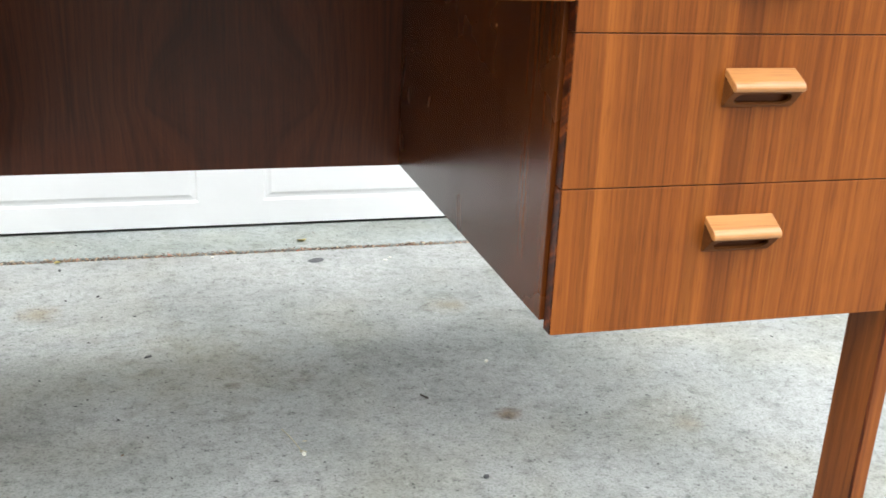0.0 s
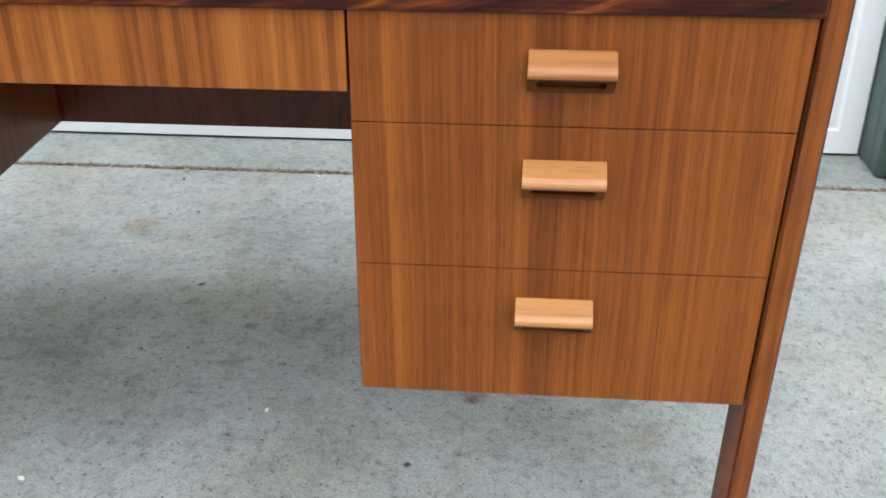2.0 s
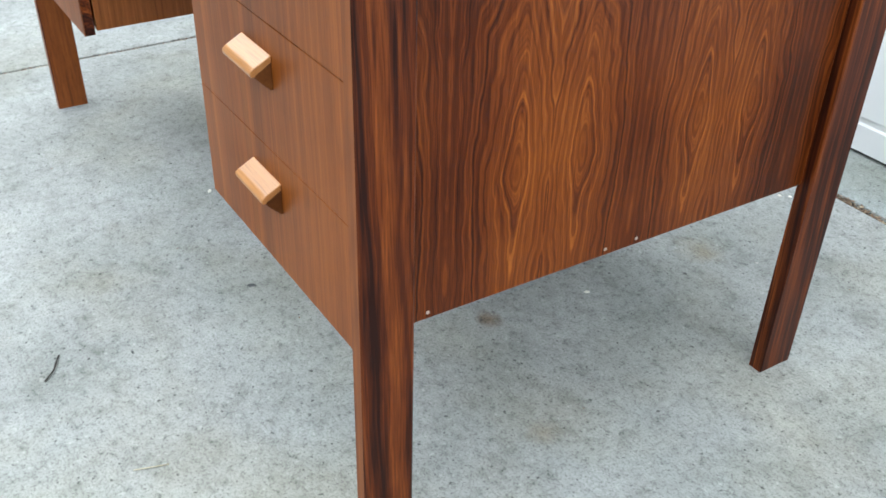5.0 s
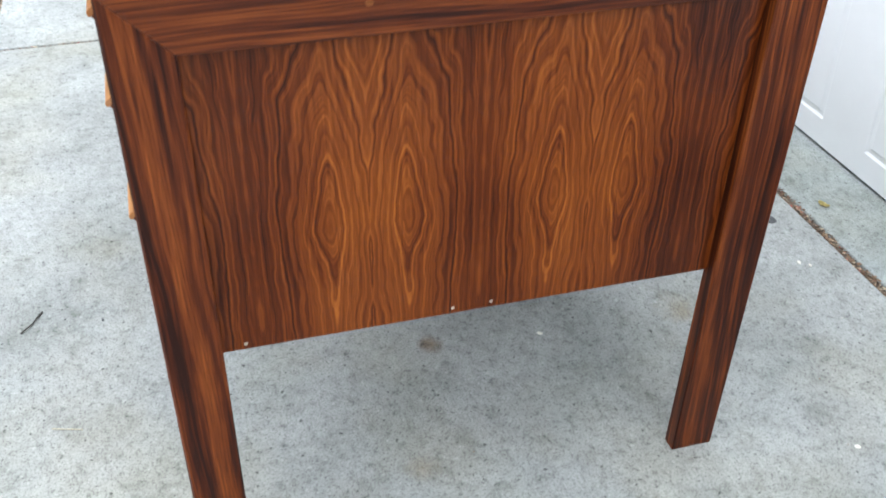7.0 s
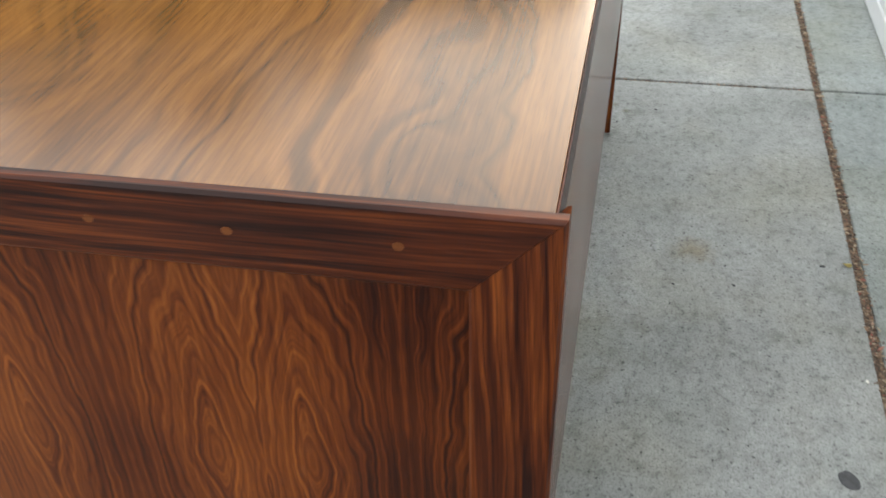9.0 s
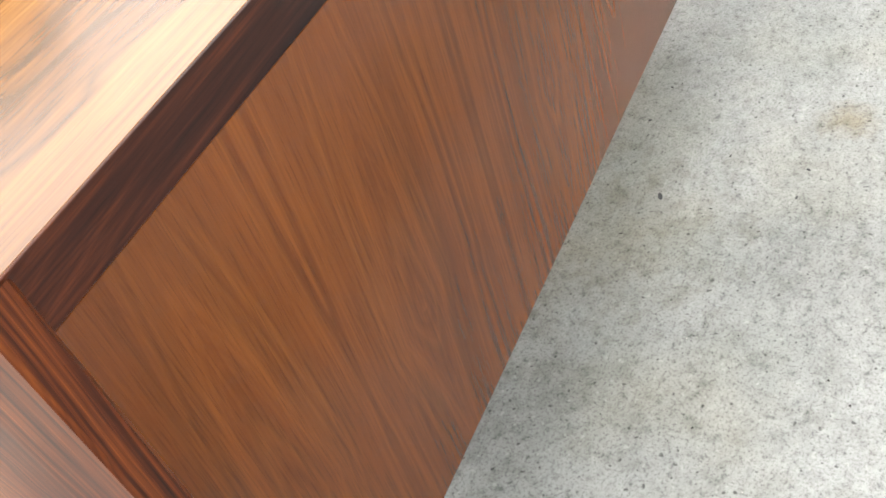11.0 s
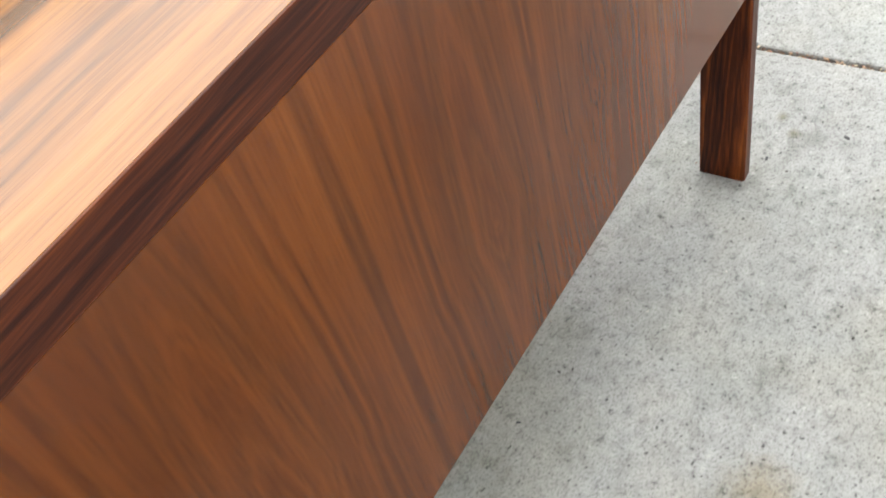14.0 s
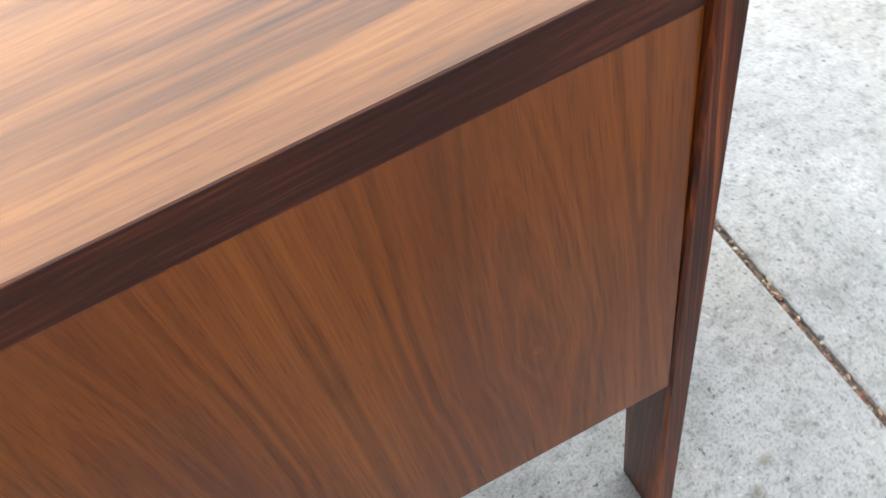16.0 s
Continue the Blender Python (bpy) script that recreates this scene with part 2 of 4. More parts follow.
SHADED_LINING = [(0.28, (0.051, 0.00996, 0.002822)), (0.45, (0.1003, 0.02075, 0.005229)), (0.57, (0.136, 0.03071, 0.007304)), (0.75, (0.1913, 0.04648, 0.01079))]
# tones with the shade of the knee hole and the pulls mixed in
SHADED_WOOD = [(0.28, (0.043, 0.00966, 0.00252)), (0.45, (0.0903, 0.02226, 0.00462)), (0.57, (0.129, 0.0336, 0.006552)), (0.75, (0.1892, 0.05544, 0.01092))]
LEG_EDGE = [(0.26, (0.07377, 0.01922, 0.005251)), (0.42, (0.1571, 0.04304, 0.009335)), (0.56, (0.2327, 0.06763, 0.01342)), (0.76, (0.3849, 0.123, 0.02626))]
PEG = [(0.3, (0.1125, 0.0345, 0.009)), (0.5, (0.1575, 0.051, 0.0135)), (0.75, (0.21, 0.075, 0.0195))]
m_front = figured("teak_veneer", 2, 0, TEAK, density=95, detail=4.0, warp=(0.012, 5.0, 1.6), ripple=(0.0016, 40.0, 5.0), contrast=0.40, bands=0.26, fibre=0.28, weave=(420.0, 5.0), veins=(26.0, 0.3), gloss=0.38, seed=0.3, blotchy=0.3)
m_apron = wood("teak_apron", 2, APRON, figure=0.05, ring=3, cell=6, aspect=0.12, straight=1.0, shift=(0.4, 0, 2.2), leaf=0.145, leaf_axis=0, arch=330, climb=8, lines=0.4, gloss=0.40, bands=0.26)
m_end = figured("rosewood_veneer", 2, 1, ROSE, flame=(0.083, 0.448, 0.155, 0.020), slope=0.10, climb=0.0,
                leaf=0.124, centre=-0.003, density=250, detail=3.0, warp=(0.0075, 26.0, 12.0), ripple=(0.0024, 45.0, 24.0), contrast=0.62, bands=0.13, middle=0.485, fibre=0.35, shade=0.17, gloss=0.28, coat=0.02, spec=0.16, seed=1.1, blotchy=0.45)
m_leg = figured("rosewood_upright", 2, 1, DARK, third=1.7, density=150, detail=4.0, warp=(0.010, 12.0, 3.5), ripple=(0.0030, 45.0, 8.0), contrast=0.78, bands=0.50, middle=0.425, fibre=0.6, weave=(230.0, 7.0), gloss=0.32, coat=0.0, spec=0.16, seed=2.3, blotchy=0.65)
m_leg_front = wood("brown_leg_edge", 2, LEG_EDGE, figure=0.10, ring=12, cell=12, aspect=0.10, straight=0.9, shift=(6, 3, 0), lines=0.4, gloss=0.34, fine=1.0, bands=0.3, weave=130.0)
m_rail = figured("rosewood_rail", 1, 2, DARK, third=1.5, density=150, detail=4.0, warp=(0.010, 12.0, 3.5), ripple=(0.0030, 45.0, 8.0), contrast=0.78, bands=0.55, middle=0.465, fibre=0.6, weave=(230.0, 7.0), gloss=0.30, coat=0.02, spec=0.18, seed=5.2, blotchy=0.65)
m_edge = figured("rosewood_edge", 0, 2, EDGE, climb=-0.26, density=75, detail=4.0, warp=(0.012, 18.0, 9.0), ripple=(0.0020, 50.0, 22.0), contrast=0.65, bands=0.3, middle=0.505, fibre=0.5, weave=(220.0, 14.0), gloss=0.30, spec=0.17, seed=8.2, blotchy=0.5)
m_edge_back = figured("rosewood_back_edge", 0, 2, EDGE_BACK, climb=0.13, density=95, detail=4.0, warp=(0.014, 10.0, 5.0), ripple=(0.0015, 40.0, 8.0), contrast=0.38, bands=0.26, middle=0.455, fibre=0.4, gloss=0.32, spec=0.15, seed=0.9)
# desktop lightened towards the back, its sheen there put into the tone
m_top = figured("desktop_veneer", 0, 1, TOP, eyes=((0.116, 0.681, 0.02, 0.04, 0.02), (0.246, 0.676, 0.03, 0.05, 0.03), (0.15, 0.57, 0.03, 0.09, -0.03), (-0.25, 0.56, 0.02, 0.05, 0.03), (-0.17, 0.56, 0.02, 0.05, -0.03)),
                density=46, detail=6.0, warp=(0.11, 4.5, 3.2), wild=(0.20, 0.60), ripple=(0.016, 15.0, 9.0), contrast=0.27, bands=0.28, middle=0.475, fibre=0.45, weave=(220.0, 6.0), veins=(13.0, 0.8), sheen_drift=0.18, gloss=0.13, coat=0.03, spec=0.36, relief=0.015, seed=0.6, blotchy=0.65)
m_back = figured("back_veneer", 2, 0, BACK, flame=(0.084, 0.45, 0.10, 0.022), slope=0.08, leaf=0.21, centre=0.15,
                density=110, detail=3.5, warp=(0.016, 6.0, 2.0), ripple=(0.0013, 35.0, 6.0), contrast=0.38, bands=0.22, middle=0.485, fibre=0.2, weave=(300.0, 4.0), veins=(22.0, 0.32), gloss=0.16, coat=0.08, spec=0.22, relief=0.012, seed=3.1, blotchy=0.35)
# near pedestal side and the bottoms, darkened in colour for their shade
m_side_shaded = wood("shaded_side_veneer", 2, SHADED_WOOD, figure=0.12, ring=8, cell=7, aspect=0.25, straight=0.8, shift=(2, 9, 0), lines=0.3, gloss=0.22, spec=0.27, bands=0.3, relief=0.03)
# far pedestal side: lighter tones for the light that reaches it
m_side_lit = figured("lit_far_side_veneer", 2, 1, [(0.28, (0.080, 0.0205, 0.0055)), (0.45, (0.158, 0.0450, 0.0110)), (0.57, (0.215, 0.0660, 0.0160)), (0.75, (0.30, 0.102, 0.026))], flame=(0.11, 0.44, 0.30, 0.03), leaf=0.24, centre=0.02,
                      density=80, detail=4.0, warp=(0.012, 12.0, 5.0), contrast=0.38, bands=0.25, gloss=0.32, spec=0.25, seed=6.1, blotchy=0.5)
# veneer tone deepened to stand for the shade inside the knee hole
m_lining_shaded = figured("shaded_lining", 2, 0, SHADED_LINING, flame=(0.13, 0.40, 0.16, 0.04), leaf=0.236, centre=0.05, density=70, detail=4.0, warp=(0.012, 7.0, 3.0), contrast=0.3, bands=0.15, middle=0.455, fibre=0.25, gloss=0.30, spec=0.28, relief=0.03, seed=7.4, blotchy=0.4)
m_pale = wood("pale_teak", 0, PALE, figure=0.06, ring=6, straight=0.8, shift=(0, 4, 4), lines=0.12, gloss=0.26, coat=0.30, spec=0.4)
m_brown_pull = wood("browned_teak", 0, [(0.3, (0.22, 0.080, 0.022)), (0.5, (0.31, 0.124, 0.037)), (0.75, (0.41, 0.178, 0.060))], figure=0.08, ring=6, straight=1.0, shift=(2, 4, 4), lines=0.3, gloss=0.34, coat=0.12, spec=0.3)
# underside of the pulls: teak darkened to paint in the hood's shadow
m_pull_shaded = wood("shaded_pull_underside", 0, [(0.3, (0.065, 0.020, 0.0055)), (0.5, (0.105, 0.034, 0.009)), (0.75, (0.165, 0.060, 0.017))], figure=0.08, ring=6, straight=1.0, shift=(3, 2, 4), lines=0.3, gloss=0.38)
m_peg = wood("light_peg", 1, PEG, figure=0.05, ring=6, straight=1.0, shift=(4, 1, 4), lines=0.3, gloss=0.34)
# hollow of the pulls, coloured dark for the shade inside it
m_hollow_shaded = wood("shaded_hollow_teak", 0, SHADED_WOOD, figure=0.06, ring=6, straight=0.8, shift=(0, 4, 4), lines=0.12, gloss=0.4)


def plain(name, colour, rough=0.6, scale=8.0, vary=0.12, bump=0.1, metal=0.0):
    m, nt, bsdf = material(name)
    v = nt.nodes.new("ShaderNodeTexCoord").outputs["Object"]
    n = noise_of(nt, v, scale, 5.0, 0.6)
    lo, hi = tuple(c * (1 - vary) for c in colour), tuple(min(1, c * (1 + vary)) for c in colour)
    nt.links.new(ramp(nt, n, [(0.3, lo), (0.7, hi)]), bsdf.inputs["Base Color"])
    bsdf.inputs["Roughness"].default_value, bsdf.inputs["Metallic"].default_value = rough, metal
    if bump:
        bumped(nt, bsdf, noise_of(nt, v, scale * 12, 4.0, 0.6), bump, 0.002)
    return m


def concrete(name="concrete", low=(0.288, 0.296, 0.291), high=(0.408, 0.419, 0.414)):
    m, nt, bsdf = material(name)
    v = nt.nodes.new("ShaderNodeTexCoord").outputs["Object"]
    big = noise_of(nt, v, 2.4, 5.0, 0.62)
    mid = noise_of(nt, v, 22.0, 5.0, 0.7)
    fine = noise_of(nt, v, 260.0, 4.0, 0.75)
    grit = noise_of(nt, v, 75.0, 4.0, 0.75)
    colour = ramp(nt, big, [(0.36, low), (0.62, high)])
    cloud = noise_of(nt, mapped(nt, v, (1, 1, 1), (9, 2, 4)), 5.5, 4.0, 0.6)
    colour = mixed(nt, "MULTIPLY", 0.5, colour, ramp(nt, cloud, [(0.34, (0.76, 0.79, 0.76)), (0.54, (1, 1, 1))]))
    warm = noise_of(nt, mapped(nt, v, (1, 1, 1), (4, 7, 1)), 3.1, 3.0, 0.6)
    colour = mixed(nt, "MULTIPLY", 0.8, colour, ramp(nt, warm, [(0.46, (1, 1, 1)), (0.68, (0.97, 0.93, 0.83))]))
    colour = mixed(nt, "MULTIPLY", 0.9, colour, ramp(nt, mid, [(0.33, (0.72, 0.72, 0.70)), (0.5, (0.96, 0.96, 0.96)), (0.7, (1.0, 1.0, 1.0))]))
    streak = noise_of(nt, mapped(nt, v, (1, 1, 1), (5, 5, 0), (0, 0, 0.5)), 55.0, 4.0, 0.7)
    colour = mixed(nt, "MULTIPLY", 0.8, colour, ramp(nt, streak, [(0.30, (0.64, 0.66, 0.66)), (0.42, (0.92, 0.93, 0.93)), (0.6, (1, 1, 1))]))
    colour = mixed(nt, "MULTIPLY", 0.85, colour, ramp(nt, grit, [(0.32, (0.38, 0.39, 0.39)), (0.42, (0.86, 0.86, 0.85)), (0.55, (1, 1, 1))]))
    colour = mixed(nt, "MULTIPLY", 0.9, colour, ramp(nt, fine, [(0.32, (0.38, 0.38, 0.38)), (0.5, (0.95, 0.95, 0.95)), (0.7, (1, 1, 1))]))
    pits = noise_of(nt, v, 120.0, 1.5, 0.5)
    colour = mixed(nt, "MULTIPLY", 0.9, colour, ramp(nt, pits, [(0.26, (0.28, 0.28, 0.28)), (0.33, (1, 1, 1))]))
    pale = noise_of(nt, mapped(nt, v, (1, 1, 1), (3, 1, 2)), 95.0, 2.0, 0.6)
    colour = mixed(nt, "MIX", ramp(nt, pale, [(0.62, (0, 0, 0)), (0.72, (0.22, 0.22, 0.22))]), colour, (0.60, 0.60, 0.57))
    # old rust and oil spots; last, a wide brownish tint reaching under the desk
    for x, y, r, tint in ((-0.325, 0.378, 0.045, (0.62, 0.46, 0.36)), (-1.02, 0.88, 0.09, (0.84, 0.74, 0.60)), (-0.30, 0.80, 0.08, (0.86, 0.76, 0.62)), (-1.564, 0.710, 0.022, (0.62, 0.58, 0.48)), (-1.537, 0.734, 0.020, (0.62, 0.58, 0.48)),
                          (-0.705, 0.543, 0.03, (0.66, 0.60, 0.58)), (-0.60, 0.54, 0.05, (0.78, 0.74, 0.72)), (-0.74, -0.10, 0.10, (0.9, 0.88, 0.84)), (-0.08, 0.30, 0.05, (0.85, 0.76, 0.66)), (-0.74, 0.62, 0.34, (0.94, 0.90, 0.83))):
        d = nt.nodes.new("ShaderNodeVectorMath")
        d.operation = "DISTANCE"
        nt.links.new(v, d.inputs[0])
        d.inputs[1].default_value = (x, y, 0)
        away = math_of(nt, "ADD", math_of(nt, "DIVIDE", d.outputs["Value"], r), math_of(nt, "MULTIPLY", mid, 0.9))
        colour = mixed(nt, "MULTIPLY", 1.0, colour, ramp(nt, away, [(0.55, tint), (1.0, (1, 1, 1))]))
    nt.links.new(colour, bsdf.inputs["Base Color"])
    bsdf.inputs["Roughness"].default_value = 0.85
    bumped(nt, bsdf, math_of(nt, "ADD", math_of(nt, "ADD", fine, grit), mid), 0.5, 0.0025)
    return m


def spread(name, stops, rough=0.9, scale=30.0):
    """Colour that differs from piece to piece of a scatter, with a little grain on each."""
    m, nt, bsdf = material(name)
    g = nt.nodes.new("ShaderNodeNewGeometry")
    colour = ramp(nt, g.outputs["Random Per Island"], stops)
    v = nt.nodes.new("ShaderNodeTexCoord").outputs["Object"]
    colour = mixed(nt, "MULTIPLY", 0.6, colour, ramp(nt, noise_of(nt, v, scale, 4.0, 0.6), [(0.35, (0.6, 0.6, 0.6)), (0.6, (1, 1, 1))]))
    nt.links.new(colour, bsdf.inputs["Base Color"])
    bsdf.inputs["Roughness"].default_value = rough
    return m


def brick_red(name, low, high, bloom, pale=(0.60, 0.52, 0.56)):
    """Tumbled brick with a chalky bloom on it in patches, and fine pits."""
    m, nt, bsdf = material(name)
    v = nt.nodes.new("ShaderNodeTexCoord").outputs["Object"]
    base = ramp(nt, noise_of(nt, v, 14.0, 4.0, 0.6), [(0.3, low), (0.7, high)])
    shade = ramp(nt, nt.nodes.new("ShaderNodeObjectInfo").outputs["Random"], [(0.0, (0.85, 0.85, 0.85)), (1.0, (1.1, 1.1, 1.1))])
    base = mixed(nt, "MULTIPLY", 1.0, base, shade)
    chalk = noise_of(nt, v, 45.0, 6.0, 0.75)
    patch = math_of(nt, "ADD", chalk, math_of(nt, "MULTIPLY", math_of(nt, "SUBTRACT", noise_of(nt, v, 9.0, 2.0, 0.5), 0.5), 0.9))
    colour = mixed(nt, "MIX", ramp(nt, patch, [(0.46, (0, 0, 0)), (0.72, (bloom,) * 3)]), base, pale)
    speck = noise_of(nt, mapped(nt, v, (1, 1, 1), (2, 5, 3)), 190.0, 2.0, 0.6)
    colour = mixed(nt, "MIX", ramp(nt, speck, [(0.62, (0, 0, 0)), (0.70, (bloom,) * 3)]), colour, pale)
    colour = mixed(nt, "MULTIPLY", 0.5, colour, ramp(nt, noise_of(nt, v, 140.0, 3.0, 0.7), [(0.35, (0.5, 0.5, 0.5)), (0.5, (1, 1, 1))]))
    nt.links.new(colour, bsdf.inputs["Base Color"])
    bsdf.inputs["Roughness"].default_value = 0.9
    bumped(nt, bsdf, chalk, 0.6, 0.006)
    return m


def stucco():
    m, nt, bsdf = material("white_stucco")
    v = nt.nodes.new("ShaderNodeTexCoord").outputs["Object"]
    trowel = noise_of(nt, mapped(nt, v, (1, 1, 1.6)), 26.0, 3.0, 0.5, 1.2)
    lumps = noise_of(nt, v, 120.0, 3.0, 0.6)
    step = ramp(nt, trowel, [(0.46, (0, 0, 0)), (0.50, (1, 1, 1))])
    nt.links.new(ramp(nt, noise_of(nt, v, 3.0, 3.0, 0.6), [(0.3, (0.87, 0.89, 0.91)), (0.7, (0.91, 0.92, 0.93))]), bsdf.inputs["Base Color"])
    bsdf.inputs["Roughness"].default_value = 0.9
    where = ramp(nt, noise_of(nt, mapped(nt, v, (1, 1, 1), (3, 0, 4)), 5.0, 3.0, 0.6), [(0.48, (0.04, 0.04, 0.04)), (0.60, (1, 1, 1))])
    bumped(nt, bsdf, math_of(nt, "ADD", math_of(nt, "MULTIPLY", step, where), math_of(nt, "MULTIPLY", lumps, 0.2)), 0.45, 0.004)
    return m


m_concrete = concrete()
m_apron_slab = concrete("concrete_by_the_door", (0.265, 0.288, 0.285), (0.365, 0.395, 0.395))
m_white = plain("white_door_paint", (0.78, 0.79, 0.81), 0.38, 5, 0.03, 0.03)
m_stucco = stucco()
m_base = plain("blue_grey_base", (0.27, 0.31, 0.33), 0.8, 12, 0.22, 0.3)
m_green = plain("dark_green_trim", (0.045, 0.075, 0.068), 0.5, 9, 0.2, 0.1)
m_rubber = plain("black_rubber", (0.015, 0.016, 0.017), 0.7, 20, 0.2, 0.2)
m_pvc = plain("white_pvc", (0.74, 0.73, 0.68), 0.35, 14, 0.08, 0.02)
m_old_pvc = plain("yellowed_pvc", (0.58, 0.49, 0.36), 0.45, 30, 0.12, 0.05)
m_valve = plain("faded_blue_plastic", (0.19, 0.30, 0.405), 0.5, 18, 0.14, 0.05)
m_cap = plain("navy_plastic", (0.035, 0.045, 0.075), 0.45, 18, 0.2, 0.05)
m_grey_box = plain("grey_plastic", (0.24, 0.26, 0.28), 0.5, 25, 0.15, 0.05)
m_slot_dark = plain("painted_recess_dark", (0.012, 0.012, 0.013), 0.9, 20, 0.2, 0.1)
m_pin = plain("bright_metal", (0.55, 0.50, 0.44), 0.35, 60, 0.1, 0.0, 0.8)
m_brick_rosy = brick_red("rosy_brick", (0.24, 0.095, 0.085), (0.36, 0.17, 0.16), 0.8, (0.72, 0.64, 0.66))
m_brick = brick_red("weathered_brick", (0.17, 0.088, 0.098), (0.29, 0.165, 0.18), 0.55)
m_brick_dark = brick_red("dark_brick", (0.070, 0.030, 0.034), (0.115, 0.052, 0.056), 0.12)
m_pebble = spread("white_gravel", [(0.0, (0.50, 0.50, 0.50)), (0.3, (0.72, 0.72, 0.71)), (0.8, (0.82, 0.81, 0.79)), (0.95, (0.42, 0.40, 0.38))], 0.8, 60)
m_litter = spread("leaf_litter", [(0.0, (0.045, 0.02, 0.010)), (0.45, (0.13, 0.055, 0.022)), (0.8, (0.22, 0.11, 0.040)), (0.97, (0.42, 0.30, 0.12))], 0.85, 90)
m_grit = spread("joint_grit", [(0.0, (0.065, 0.048, 0.038)), (0.35, (0.17, 0.115, 0.082)), (0.7, (0.30, 0.19, 0.12)), (0.9, (0.52, 0.44, 0.32)), (0.97, (0.36, 0.12, 0.09))], 0.95, 120)
m_crumb = spread("dark_crumbs", [(0.0, (0.02, 0.02, 0.02)), (0.7, (0.07, 0.065, 0.06)), (0.85, (0.16, 0.09, 0.05)), (0.95, (0.5, 0.48, 0.44))], 0.9, 200)
m_soil = plain("joint_dirt", (0.155, 0.118, 0.090), 0.95, 60, 0.5, 0.8)
m_leaf = plain("dry_brown_leaf", (0.44, 0.165, 0.045), 0.7, 25, 0.35, 0.3)
m_yellow = plain("yellow_leaf", (0.50, 0.41, 0.15), 0.7, 40, 0.2, 0.3)
m_pale_chip = plain("pale_chip", (0.72, 0.70, 0.64), 0.8, 60, 0.15, 0.2)
m_straw = plain("dry_straw", (0.40, 0.36, 0.26), 0.8, 60, 0.15, 0.2)
m_stain = plain("dark_spot", (0.06, 0.062, 0.066), 0.75, 90, 0.3, 0.3)
m_twig = plain("dark_twig", (0.035, 0.03, 0.026), 0.8, 90, 0.3, 0.3)
m_trees = spread("tree_leaves", [(0.0, (0.03, 0.05, 0.02)), (0.5, (0.06, 0.085, 0.03)), (1.0, (0.10, 0.11, 0.05))], 0.8, 3)


# ---- building helpers ----
ROOT = {}


def thing(name, at, label, category, group="", kind=""):
    ob = new(name)
    ob.location = at
    ROOT[ob.name] = Vector(at)
    return tagged(ob, label, category, group, kind)


def part(name, bm, mat, parent, label=""):
    origin = ROOT[parent.name]
    for v in bm.verts:
        v.co -= origin
    me = bpy.data.meshes.new(name)
    bm.to_mesh(me)
    bm.free()
    me.materials.append(mat)
    ob = new(name, me)
    ob.parent = parent
    ROOT[ob.name] = origin
    if label:
        ob["label"] = label
    return ob


def solo(name, bm, mat, label, category, kind="", group=""):
    me = bpy.data.meshes.new(name)
    bm.to_mesh(me)
    bm.free()
    me.materials.append(mat)
    ob = new(name, me)
    ROOT[ob.name] = Vector((0, 0, 0))
    return tagged(ob, label, category, group, kind)


def bevelled(bm, width, segments=2):
    if width:
        bmesh.ops.bevel(bm, geom=bm.edges[:], offset=width, segments=segments, affect="EDGES", profile=0.5, clamp_overlap=True)
    return bm


def box(x0, x1, y0, y1, z0, z1, bevel=0.001, segments=2):
    bm = bmesh.new()
    bmesh.ops.create_cube(bm, size=1)
    for v in bm.verts:
        v.co = Vector((x0 if v.co.x < 0 else x1, y0 if v.co.y < 0 else y1, z0 if v.co.z < 0 else z1))
    return bevelled(bm, bevel, segments)


def prism(points, axis, a, b, bevel=0.0):
    """A polygon drawn in the other two axes, drawn out along one axis from a to b."""
    bm = bmesh.new()
    def put(p, q):
        c = [p[0], p[1]]
        c.insert(axis, q)
        return bm.verts.new(c)
    low, high = [put(p, a) for p in points], [put(p, b) for p in points]
    bm.faces.new(low)
    bm.faces.new(high[::-1])
    for i in range(len(points)):
        j = (i + 1) % len(points)
        bm.faces.new((low[j], low[i], high[i], high[j]))
    bmesh.ops.recalc_face_normals(bm, faces=bm.faces)
    return bevelled(bm, bevel)


def join(*parts):
    out = bmesh.new()
    for bm in parts:
        me = bpy.data.meshes.new("scrap")
        bm.to_mesh(me)
        bm.free()
        out.from_mesh(me)
        bpy.data.meshes.remove(me)
    return out


# ---- ground and house ----
JOINT_Y, JOINT_X, FRONT_JOINT_Y, DOOR_Y, EDGE_X = 1.163, -1.697, -0.392, 1.336, 0.545
solo("ground", box(-60, 60, -60, 60, -0.4, -0.03, 0), m_concrete, "grey concrete ground", "ground", "structure")
drive = thing("driveway", (0, 0, 0), "grey weathered concrete driveway with debris in its joints", "driveway", kind="structure")
G = 0.008
columns = ((JOINT_X + 0.004, EDGE_X), (-7.0, JOINT_X - 0.004))
lines_y = ((-6.0, FRONT_JOINT_Y - 0.0145, m_concrete), (FRONT_JOINT_Y + 0.0145, JOINT_Y - G, m_concrete), (JOINT_Y + G, 1.62, m_apron_slab))
for x0, x1 in columns:
    for y0, y1, mat in lines_y:
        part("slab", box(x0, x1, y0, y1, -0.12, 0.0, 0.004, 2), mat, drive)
part("joint_filling", box(-7.0, EDGE_X, JOINT_Y - 0.02, JOINT_Y + 0.02, -0.03, -0.007, 0), m_soil, drive, "brown dirt in the joint")
part("joint_filling", box(-7.0, EDGE_X, FRONT_JOINT_Y - 0.02, FRONT_JOINT_Y + 0.02, -0.03, -0.0045, 0), m_soil, drive, "brown dirt in the joint")
